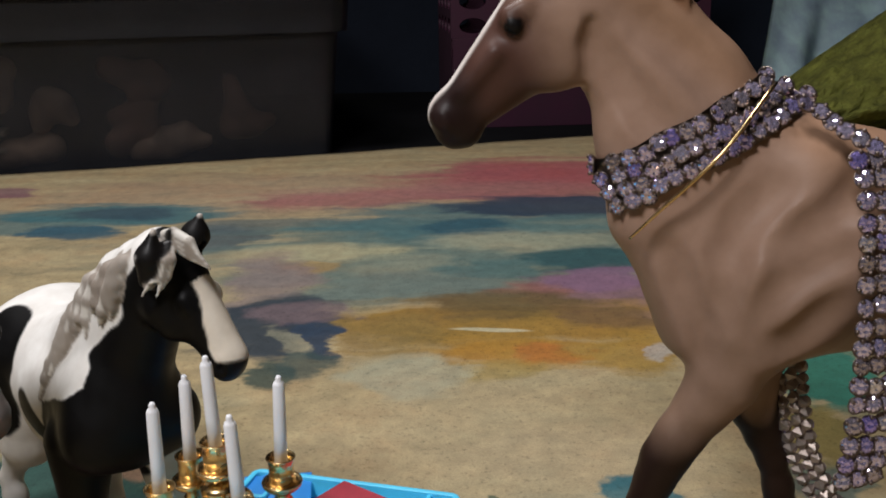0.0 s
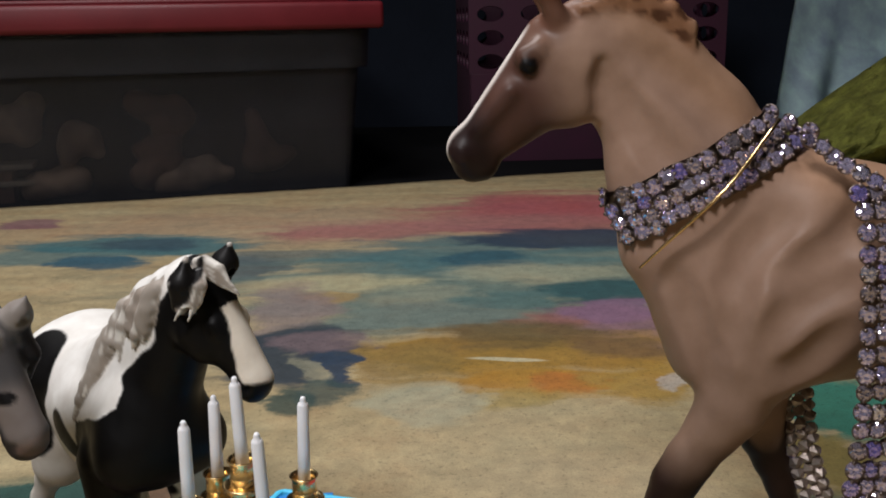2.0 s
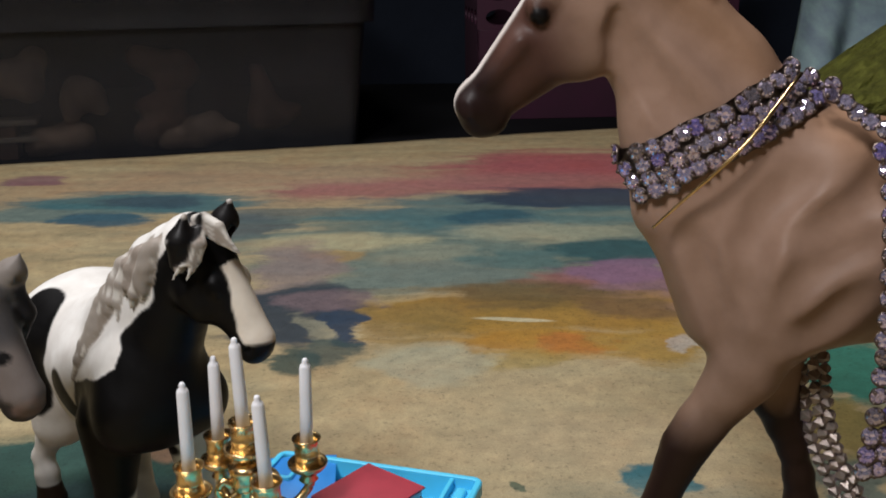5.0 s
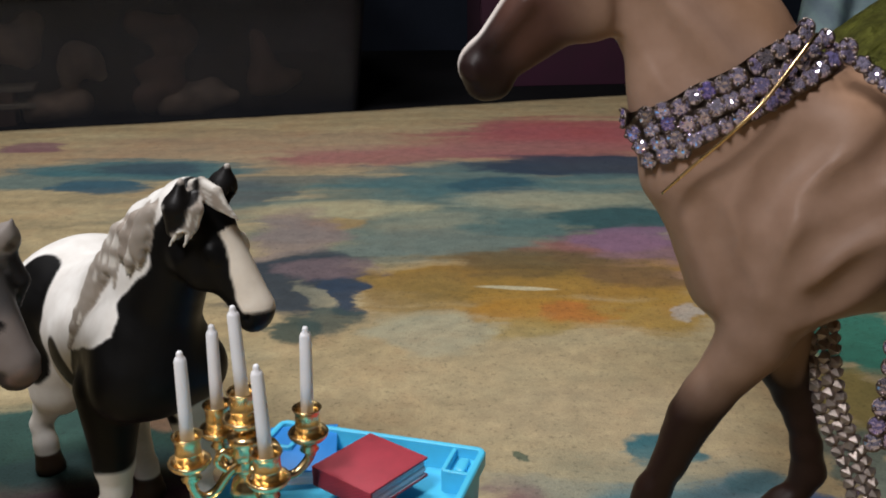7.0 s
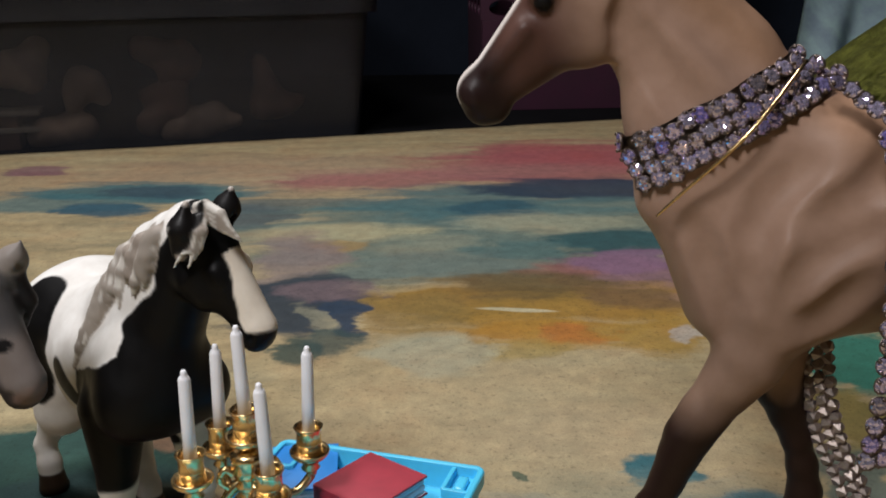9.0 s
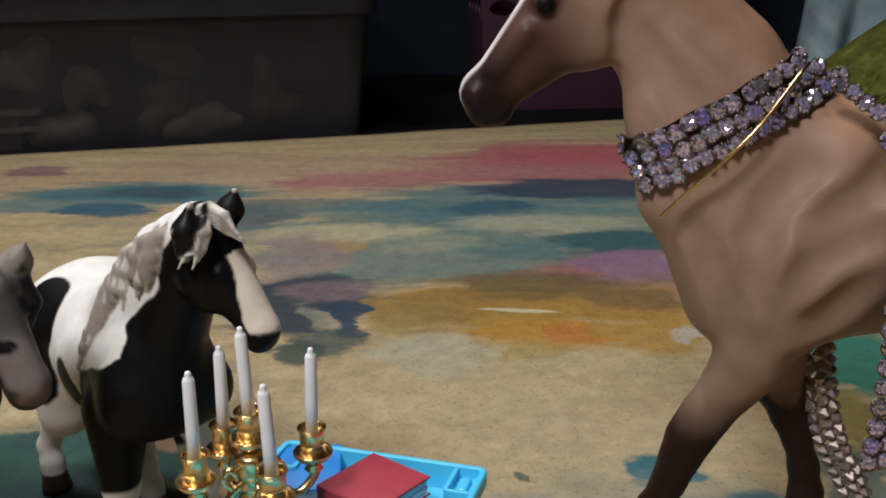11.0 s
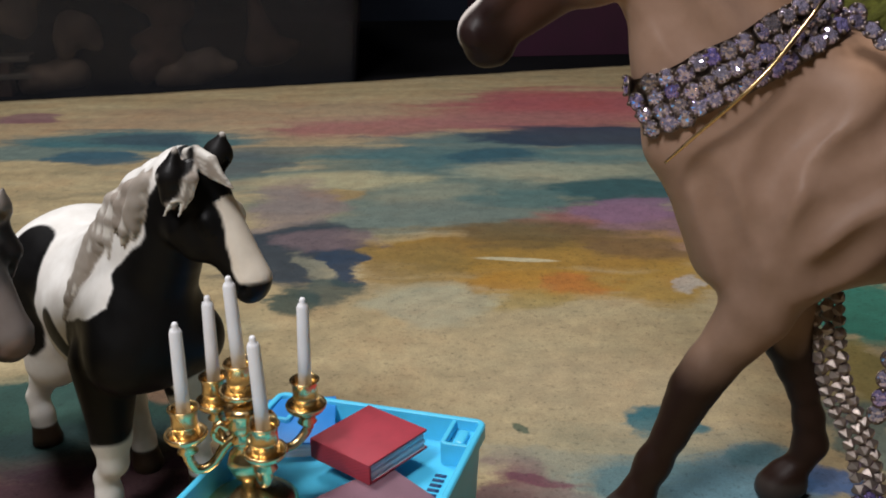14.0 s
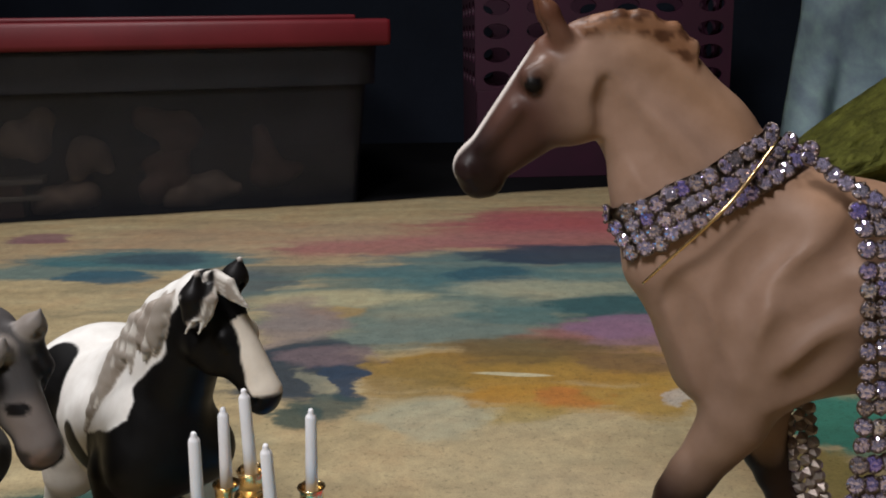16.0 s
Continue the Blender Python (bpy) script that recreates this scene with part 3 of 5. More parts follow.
# ---- heap of cloths at the back ----
def sheet(name, corner, across, up, sag, material, label, category, seed):
    """A thick hanging cloth with folds, from one corner along two ways."""
    bm = bmesh.new()
    corner, across, up = Vector(corner), Vector(across), Vector(up)
    out = across.cross(up).normalized()
    n = 60
    rows = []
    for j in range(n + 1):
        row = []
        for i in range(n + 1):
            u, v = i / n, j / n
            fold = math.sin(9 * u + 3 * v + 2.2 * noise.noise((u * 3, v * 2, seed)))
            d = sag * (0.6 * fold + 1.1 * noise.noise((u * 4, v * 3, seed + 5)))
            row.append(bm.verts.new(corner + across * u + up * v + out * d))
        rows.append(row)
    for j in range(n):
        for i in range(n):
            bm.faces.new((rows[j][i], rows[j][i + 1], rows[j + 1][i + 1], rows[j + 1][i]))
    bmesh.ops.solidify(bm, geom=bm.faces[:], thickness=0.008)
    bmesh.ops.recalc_face_normals(bm, faces=bm.faces[:])
    ob = mesh_object(name, bm, material)
    return tagged(ob, label, category)


sheet("blue_cloth", (0.455, 1.345, -0.006), (0.34, 0.10, 0.0), (0.090, 0.17, 0.34), 0.034, DENIM, "pale blue cloth hanging in soft folds", "cloth", 2.0)


def fleece_heap():
    """A fluffy blanket in a heap: its top climbs to one side and hangs over its own foot."""
    bm = bmesh.new()
    n, rows = 90, []
    profile = spline([(0, 1.300, -0.007), (0, 1.255, 0.010), (0, 1.190, 0.24), (0, 1.180, 0.50), (0, 1.230, 0.80), (0, 1.300, 1.0), (0, 1.360, 1.02)], 10)
    for i in range(n + 1):
        u = i / n
        x = 0.425 + 0.42 * u
        top = 0.015 + 0.215 * min(1.0, 1.35 * u) ** 0.95
        row = []
        for k, q in enumerate(profile):
            d = 0.022 * noise.noise((x * 16, k * 0.20, 2.0)) + 0.010 * noise.noise((x * 60, k * 0.7, 5.0)) + 0.007 * noise.noise((x * 150, k * 1.9, 7.0))
            z = q.z if k < 6 else max(q.z * top, 0.004)
            row.append(bm.verts.new((x + 0.2 * (q.z if k > 10 else 0) * 0.1, q.y - d, max(-0.007, z + (0.5 * d if k > 10 else 0)))))
        rows.append(row)
    for r0, r1 in zip(rows, rows[1:]):
        for k in range(len(profile) - 1):
            bm.faces.new((r0[k], r1[k], r1[k + 1], r0[k + 1]))
    bmesh.ops.solidify(bm, geom=bm.faces[:], thickness=0.006)
    bmesh.ops.recalc_face_normals(bm, faces=bm.faces[:])
    tagged(mesh_object("green_fleece", bm, GREEN), "olive green fleece blanket in a heap", "blanket")


fleece_heap()


# ---- light blue box with a recessed top ----
def blue_box():
    b = empty("blue_box", (-0.0155, 0.2828, 0.0), -15.7)
    # back edge at y = 0, width along x, top rim at z = 0.046
    w, dep, H, T = 0.0352, 0.094, 0.046, 0.0022
    steps = [(0.0, 0.0040), (H - 0.0050, 0.0016), (H - 0.0048, 0.0002), (H - 0.0044, 0.0), (H - 0.0006, 0.0), (H - 0.0001, 0.0004), (H, 0.0008), (H, T - 0.0006), (H - 0.0003, T - 0.0001), (H - 0.0010, T), (H - 0.0080, T + 0.0008)]
    bm = rounded_rings(steps, -w, w, -dep, 0.0, 0.0034)
    part("body", bm, BLUE, b, smooth=False)
    # corner pockets with a rounded peg in each
    for sx in (-1, 1):
        for sy in (0, 1):
            y0, y1 = (-0.0150, -0.0018) if sy == 0 else (-dep + 0.0018, -dep + 0.0150)
            x0, x1 = (w - 0.0100, w - 0.0018) if sx > 0 else (-w + 0.0018, -w + 0.0100)
            xi = x0 if sx > 0 else x1
            yi = y0 if sy == 0 else y1
            part("pocket_wall", box_bm((xi - 0.0007, y0, H - 0.009), (xi + 0.0007, y1, H - 0.0006), 0.0003), BLUE, b)
            part("pocket_wall", box_bm((x0, yi - 0.0007, H - 0.009), (x1, yi + 0.0007, H - 0.0007), 0.0003), BLUE, b)
            part("pocket_floor", box_bm((x0, y0, H - 0.0086), (x1, y1, H - 0.0035), 0.0003), BLUE, b)
            xm = (x0 + x1) / 2
            part("peg", box_bm((xm - 0.0016, y0 + 0.0028, H - 0.0040), (xm + 0.0016, y1 - 0.0028, H - 0.0018), 0.0008), BLUE, b)
    # a row of small moulded marks that cannot be read
    for i in range(8):
        part("moulded_mark", box_bm((0.0250, -0.0400 + i * 0.0025, H - 0.0079), (0.0284, -0.0387 + i * 0.0025, H - 0.0077)), INK, b)
    tagged(b, "light blue plastic box with a recessed top and raised rim", "box")
    return b


blue_box()
TOP = 0.038


# ---- books ----
def book(at, turn, size, cover, label, tilt=(0, 0)):
    ob = empty("book", at)
    ob.matrix_world = pose(*at, tilt[0], tilt[1], turn)
    w, d, h = size
    t = 0.0007
    bm = box_bm((-w / 2, -d / 2, h - t), (w / 2, d / 2, h), 0.00025)
    part("front_cover", bm, cover, ob)
    part("back_cover", box_bm((-w / 2, -d / 2, 0), (w / 2, d / 2, t), 0.00025), cover, ob)
    part("spine", box_bm((-w / 2 - 0.0003, -d / 2, 0), (-w / 2 + 0.0006, d / 2, h), 0.0003), cover, ob)
    # page block with uneven leaf edges
    random.seed(int(abs(at[0]) * 1e4))
    n = 11
    steps = [(t + (h - 2 * t) * i / n, random.uniform(0.0003, 0.0009)) for i in range(n + 1)]
    part("page_block", rounded_rings(steps, -w / 2 + 0.0003, w / 2, -d / 2, d / 2, 0.0007, 3), PAGES, ob, "pale lilac-white page edges", smooth=False)
    return tagged(ob, label, "book", "miniature books")


book((-0.0125, 0.2330, TOP), 42.0, (0.028, 0.027, 0.0055), BROWN_CLOTH, "miniature mauve-brown cloth book lying on the blue box")
book((-0.0165, 0.2585, TOP + 0.0056), 52.0, (0.0245, 0.0236, 0.0064), RED_CLOTH, "miniature red cloth-bound book lying on another book", (0, 0))
book((-0.0400, 0.2770, TOP), 6.0, (0.0215, 0.0250, 0.0062), BLUE_CLOTH, "miniature bright blue book lying on the blue box", (4, 0))


# ---- candelabra with five candles ----
REACH = (0.0180, 0.0163, 0.0155, 0.0166)
BEARING = (33.0, 132.0, 202.0, 301.0)


def candelabra():
    cx, cy = -0.0480, 0.2414
    c = empty("candelabra", (cx, cy, TOP))
    part("base", lathe([(0, 0), (0.0125, 0), (0.0128, 0.0008), (0.0115, 0.0018), (0.0095, 0.0024), (0.0060, 0.0036), (0.0034, 0.0052), (0, 0.0056)]), GOLD, c)
    part("stem", lathe([(0, 0.004), (0.0030, 0.005), (0.0022, 0.0075), (0.0044, 0.0100), (0.0058, 0.0135), (0.0050, 0.0165), (0.0030, 0.0185), (0.0040, 0.0200), (0.0046, 0.0215), (0.0034, 0.0230), (0.0046, 0.0240), (0.0050, 0.0262), (0.0044, 0.0280), (0.0052, 0.0290), (0.0052, 0.0306), (0.0036, 0.0315), (0, 0.0318)]), GOLD, c)

    def cup(x, y, z, s):
        pan = lathe([(0, -0.0078), (0.0018, -0.0078), (0.0028, -0.0068), (0.0020, -0.0056), (0.0026, -0.0046), (0.0046, -0.0034), (0.0056, -0.0022), (0.0058, -0.0014), (0.0055, -0.0009), (0.0046, -0.0016), (0.0030, -0.0024), (0, -0.0026)], 32, pose(x, y, z) @ Matrix.Scale(s, 4))
        part("drip_pan", pan, GOLD, c)
        sock = lathe([(0, -0.0024), (0.0036, -0.0024), (0.0038, -0.0014), (0.0035, -0.0006), (0.0035, 0.0010), (0.0036, 0.0012), (0.0036, 0.0016), (0.0035, 0.0018), (0.0035, 0.0044), (0.0038, 0.0054), (0.0042, 0.0060), (0.0042, 0.0063), (0.0038, 0.0063), (0.0030, 0.0050), (0.0024, 0.0030), (0.0022, 0.0018), (0, 0.0018)], 32, pose(x, y, z) @ Matrix.Scale(s, 4))
        part("candle_socket", sock, GOLD, c)

    cup(0, 0, 0.0372, 1.05)
    for i in range(4):
        a = radians(BEARING[i])
        ca, sa, R = math.cos(a), math.sin(a), REACH[i]
        pts = [(0.002 * ca, 0.002 * sa, 0.0225), (0.0055 * ca, 0.0055 * sa, 0.0200), (0.0095 * ca, 0.0095 * sa, 0.0150), (0.0135 * ca, 0.0135 * sa, 0.0142), (R * ca, R * sa, 0.0180), (R * ca, R * sa, 0.0215)]
        part("arm", tube(pts, [0.0015, 0.0014, 0.0013, 0.0014, 0.0017]), GOLD, c)
        curl = [(0.0060 * ca, 0.0060 * sa, 0.0205), (0.0085 * ca, 0.0085 * sa, 0.0235), (0.0068 * ca, 0.0068 * sa, 0.0265), (0.0045 * ca, 0.0045 * sa, 0.0250)]
        part("scroll", tube(curl, [0.0009, 0.0009, 0.0010, 0.0015]), GOLD, c)
        cup(R * ca, R * sa, 0.0272, 1.0)
    tagged(c, "small polished gold five-armed candelabra on the blue box", "candelabra")

    prof = [(0, 0), (0.0019, 0), (0.0018, 0.0120), (0.00165, 0.0262), (0.0013, 0.0271), (0.0008, 0.0275), (0.0009, 0.0282), (0.0006, 0.0289), (0, 0.0291)]
    candle = mesh_object("candle", lathe(prof, 20), WAX)
    tagged(candle, "thin white plastic candle in a gold socket", "candle", "candles on the candelabra")
    candle.matrix_world = pose(cx, cy, TOP + 0.0394, 1.5, -1.0, 0)
    leans = ((1.0, 2.2), (2.0, 1.8), (1.5, 1.4), (1.0, -1.3))
    for i in range(4):
        a = radians(BEARING[i])
        p = Vector((REACH[i] * math.cos(a), REACH[i] * math.sin(a), 0))
        copy_thing(candle, pose(cx + p.x, cy + p.y, TOP + 0.0292, leans[i][0], leans[i][1], 0))


candelabra()


# ---- model horses ----
HORSE_PAINT = painted("semi_gloss_model_paint", 0.44, 0.06, 700.0, 0.20)
MATT_PAINT = painted("satin_model_paint", 0.45, 0.12, 500.0, 0.16)


def tall_horse():
    """The tall tan horse, side on, its fore parts near the strap."""
    yc = 0.303
    c = Clay((0, 1, 0))

    def at(x, z, dy=0.0):
        return (x, yc + dy, z)

    # barrel, croup, chest
    c.rod(at(0.128, 0.1150), at(0.185, 0.1155), 0.0350, 0.0345, 0.01, 0.66)
    c.rod(at(0.185, 0.112), at(0.235, 0.118), 0.034, 0.032, 0.01, 0.72)
    c.rod(at(0.106, 0.112), at(0.128, 0.116), 0.0255, 0.0325, 0.008, 0.72)
    c.chain([at(0.0745, 0.1520), at(0.0765, 0.1440), at(0.0810, 0.1270), at(0.0895, 0.1150), at(0.0945, 0.1020), at(0.0975, 0.0905), at(0.1020, 0.0840)], [0.0115, 0.0120, 0.0135, 0.0135, 0.0135, 0.0125, 0.0105], 0.006, 0.95)
    c.rod(at(0.1190, 0.1440), at(0.1400, 0.1350), 0.0120, 0.0150, 0.010, 0.8)
    # shoulder muscles on both sides
    for s in (-1, 1):
        c.rod(at(0.126, 0.140, 0.009 * s), at(0.107, 0.110, 0.0140 * s), 0.0105, 0.0110, 0.011)
        c.rod(at(0.108, 0.106, 0.0130 * s), at(0.104, 0.088, 0.0125 * s), 0.0108, 0.0118, 0.010)
        c.rod(at(0.090, 0.112, 0.007 * s), at(0.0965, 0.092, 0.0085 * s), 0.0105, 0.0105, 0.006)
        c.rod(at(0.138, 0.122, 0.012 * s), at(0.122, 0.097, 0.0135 * s), 0.0130, 0.0120, 0.012)
        c.rod(at(0.120, 0.108, 0.0130 * s), at(0.110, 0.094, 0.0140 * s), 0.0108, 0.0108, 0.011)
    # neck
    c.rod(at(0.0680, 0.1800), at(0.0880, 0.157), 0.0165, 0.0205, 0.006, 0.58)
    c.rod(at(0.087, 0.157), at(0.106, 0.130), 0.0205, 0.0275, 0.008, 0.62)
    c.chain([at(0.054, 0.1945), at(0.067, 0.1945), at(0.080, 0.1840), at(0.0930, 0.1700), at(0.1060, 0.1530), at(0.1220, 0.1430)], [0.0080, 0.0088, 0.0095, 0.0095, 0.0095, 0.0105], 0.006, 0.6)
    # head
    c.rod(at(0.048, 0.1865), at(0.0215, 0.1610), 0.0160, 0.0080, 0.005, 0.62)
    for s in (-1, 1):
        c.rod(at(0.0475, 0.1785, 0.0052 * s), at(0.0485, 0.1835, 0.0052 * s), 0.0125, 0.0120, 0.003, 0.45)
        c.rod(at(0.0345, 0.1885, 0.0075 * s), at(0.0385, 0.1905, 0.0080 * s), 0.0032, 0.0030, 0.003)
        c.rod(at(0.0300, 0.1780, 0.0065 * s), at(0.0200, 0.1660, 0.0050 * s), 0.0025, 0.0020, 0.004)
        c.rod(at(0.0140, 0.1585, 0.0050 * s), at(0.0150, 0.1570, 0.0052 * s), 0.0026, 0.0022, 0.003)
    c.rod(at(0.0425, 0.1940), at(0.0165, 0.1602), 0.0060, 0.0034, 0.004, 0.85)
    c.rod(at(0.0168, 0.1590), at(0.0178, 0.1555), 0.0064, 0.0060, 0.004, 0.85)
    c.rod(at(0.0180, 0.1530), at(0.0215, 0.1535), 0.0036, 0.0040, 0.003, 0.8)
    # nostril and mouth
    for s in (-1, 1):
        c.rod(at(0.0120, 0.1590, 0.0070 * s), at(0.0135, 0.1570, 0.0078 * s), 0.0013, 0.0010, 0.0015, 1.0, True)
        c.rod(at(0.0120, 0.1535, 0.0070 * s), at(0.0215, 0.1570, 0.0082 * s), 0.0006, 0.0005, 0.0015, 1.0, True)
        c.rod(at(0.0575, 0.1720, 0.0095 * s), at(0.0585, 0.1860, 0.0095 * s), 0.0012, 0.0012, 0.004, 1.0, True)
    # eyes
    for s in (-1, 1):
        c.rod(at(0.0350, 0.1862, 0.0092 * s), at(0.0358, 0.1858, 0.0092 * s), 0.0026, 0.0026, 0.0012)
    # ears
    for s in (-1, 1):
        c.chain([at(0.0445, 0.2000, 0.0055 * s), at(0.0405, 0.2080, 0.0068 * s), at(0.0350, 0.2165, 0.0072 * s)], [0.0036, 0.0029, 0.0006], 0.0020)
    # soft furrows between the muscles, let into the skin
    def skin(x, z):
        y = yc - 0.075
        for _ in range(60):
            d = float(c.at(np.array([[x, y, z]]))[0])
            if d < 0.0002 or y > yc:
                break
            y += 0.7 * d
        return y - yc

    furrows = (
        ([(0.1320, 0.1235), (0.1196, 0.1166), (0.1071, 0.1036), (0.1033, 0.0903), (0.1003, 0.0800)], 0.0042, 0.0014),
        ([(0.1120, 0.1400), (0.1012, 0.1286), (0.0968, 0.1131), (0.0957, 0.0980)], 0.0040, 0.0012),
        ([(0.0823, 0.1180), (0.0864, 0.1057), (0.0925, 0.0904), (0.0947, 0.0826)], 0.0030, 0.0013),
        ([(0.1300, 0.1040), (0.1190, 0.0930), (0.1110, 0.0880)], 0.0044, 0.0007),
        ([(0.1390, 0.1420), (0.1260, 0.1310), (0.1130, 0.1230)], 0.0040, 0.0010),
        ([(0.0600, 0.1800), (0.0702, 0.1655), (0.0792, 0.1549)], 0.0036, 0.0010),
        ([(0.0695, 0.1890), (0.0868, 0.1770), (0.0976, 0.1650)], 0.0040, 0.0009),
    )
    cuts = []
    for line, r, deep in furrows:
        pts = [(q.x, q.y) for q in spline([(a, b, 0) for a, b in line], 3)]
        depth = [skin(a, b) for a, b in pts]
        n = len(pts) - 1
        for i in range(n):
            f0, f1 = (0.45 * math.sin(math.pi * (0.12 + 0.76 * k / n)) for k in (i, i + 1))
            for s in (-1, 1):
                cuts.append((at(*pts[i], s * (-depth[i] + r - deep * f0)), at(*pts[i + 1], s * (-depth[i + 1] + r - deep * f1)), r))
    for a, b, r in cuts:
        c.rod(a, b, r, r, 0.0065, 1.0, True)
    # short mane along the crest
    random.seed(3)
    for i in range(26):
        t = i / 25
        x, z = 0.049 + 0.032 * t, 0.2020 + 0.0040 * math.sin(math.pi * t) - 0.0060 * t * t
        c.chain([at(x, z, -0.001), at(x + 0.003 + 0.002 * random.random(), z + 0.0012 * random.uniform(-1, 1), -0.0036 - 0.001 * random.random()), at(x + 0.006, z - 0.0055, -0.0056)], [0.0030, 0.0022 + 0.0008 * random.random(), 0.0008], 0.0007)
    # fore legs: near one stretched forward, far one under the body
    n, f = -0.013, -0.002
    c.chain([at(0.1070, 0.0860, n + 0.002), at(0.1020, 0.0745, n), at(0.0960, 0.0655, n), at(0.0892, 0.0556, n), at(0.0845, 0.0475, n), at(0.0814, 0.0392, n), at(0.0784, 0.0308, n), at(0.0735, 0.0201, n), at(0.0691, 0.0090, n)], [0.0140, 0.0104, 0.0082, 0.0073, 0.0069, 0.0057, 0.0049, 0.0052, 0.0056], 0.0044, 0.9)
    c.rod(at(0.0691, 0.0080, n), at(0.0655, 0.0012, n), 0.0060, 0.0080, 0.002, 0.9)
    c.chain([at(0.1130, 0.0840, f), at(0.1140, 0.0700, f), at(0.1165, 0.0600, f), at(0.1204, 0.0499, f), at(0.1238, 0.0416, f), at(0.1268, 0.0308, f), at(0.1285, 0.0205, f), at(0.1262, 0.0142, f)], [0.0126, 0.0094, 0.0073, 0.0055, 0.0045, 0.0045, 0.0052, 0.0042], 0.0040, 0.9)
    c.chain([at(0.1262, 0.0142, f), at(0.1215, 0.0075, f), at(0.1185, 0.0040, f)], [0.0044, 0.0062, 0.0064], 0.002)
    c.rod(at(0.1235, 0.0050, f), at(0.1185, 0.0030, f), 0.0058, 0.0066, 0.002)
    # hind legs and tail
    for x, dy in ((0.0, -0.013), (0.022, 0.012)):
        c.chain([at(0.236 + x, 0.105, dy), at(0.232 + x, 0.080, dy), at(0.246 + x, 0.056, dy), at(0.245 + x, 0.030, dy), at(0.240 + x, 0.010, dy)], [0.026, 0.018, 0.010, 0.006, 0.006], 0.007, 0.8)
        c.rod(at(0.238 + x, 0.008, dy), at(0.234 + x, 0.003, dy), 0.006, 0.008, 0.002)
    c.chain([at(0.262, 0.132), at(0.276, 0.110), at(0.280, 0.070), at(0.282, 0.030)], [0.006, 0.009, 0.010, 0.004], 0.004)
    # flat soles
    c.rod((0.0, yc, -0.05), (0.32, yc, -0.05), 0.050, 0.050, 0.0008, 1.0, True)

    def paint(p):
        x, y, z = p.T
        w = wave(p, 160.0)
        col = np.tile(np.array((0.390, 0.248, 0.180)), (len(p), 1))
        # darker lower down: falloff of the light from above put into the paint
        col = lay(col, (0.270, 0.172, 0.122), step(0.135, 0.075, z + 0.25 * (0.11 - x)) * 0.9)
        col = lay(col, (0.40, 0.235, 0.145), step(-0.012, 0.006, (z - 0.168) + (x - 0.100) * 0.85) * step(0.052, 0.066, x) * 0.75)
        face = step(0.059, 0.037, x + 0.35 * (z - 0.17)) * (z > 0.14)
        col = lay(col, (0.066, 0.026, 0.020), face * 0.92)
        col = lay(col, (0.024, 0.012, 0.011), step(0.033, 0.021, x + 0.35 * (z - 0.157)) * (z > 0.14))
        # white nose blaze, doubling as a painted rim highlight along the ridge
        ridge = step(0.0036, 0.0020, np.abs(y - yc)) * step(0.0, 0.002, (z - 0.160) - 1.02 * (x - 0.0165)) * (x < 0.036) * (z > 0.153)
        col = lay(col, (0.74, 0.68, 0.64), ridge)
        col = lay(col, (0.20, 0.085, 0.045), step(0.202, 0.207, z) * step(0.051, 0.047, x))
        u = np.clip((x - 0.049) / 0.032, 0, 1.3)
        mane = step(-0.0045, -0.001, z - (0.2020 + 0.0040 * np.sin(np.pi * u) - 0.0060 * u ** 2)) * step(0.048, 0.052, x) * step(0.090, 0.083, x)
        col = lay(col, (0.26, 0.125, 0.065), mane * 0.9)
        col = lay(col, (0.075, 0.030, 0.016), mane * step(0.0, 0.35, wave(p, 900.0, 4.0)) * 0.85)
        brow = step(0.013, 0.005, np.sqrt((x - 0.041) ** 2 + (z - 0.203) ** 2))
        col = lay(col, (0.13, 0.055, 0.035), brow * 0.85)
        for s in (-1, 1):
            d = np.sqrt((x - 0.0354) ** 2 + (y - yc - 0.0100 * s) ** 2 + (z - 0.1860) ** 2)
            col = lay(col, (0.10, 0.05, 0.035), step(0.0058, 0.0036, d) * 0.8)
            col = lay(col, (0.006, 0.005, 0.005), step(0.0032, 0.0026, d))
        legs = step(0.068, 0.049, z + 0.003 * w - 0.030 * step(0.294, 0.298, y) * step(0.100, 0.108, x)) * step(0.11, 0.07, z)
        col = lay(col, (0.017, 0.007, 0.005), legs * 0.98)
        col = lay(col, (0.045, 0.036, 0.032), step(0.0095, 0.007, z) * 0.8)
        col = lay(col, (0.03, 0.014, 0.011), step(0.258, 0.268, x) * 0.95)
        return col

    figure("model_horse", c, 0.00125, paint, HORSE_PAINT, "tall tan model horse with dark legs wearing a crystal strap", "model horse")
    return c


TALL = tall_horse()


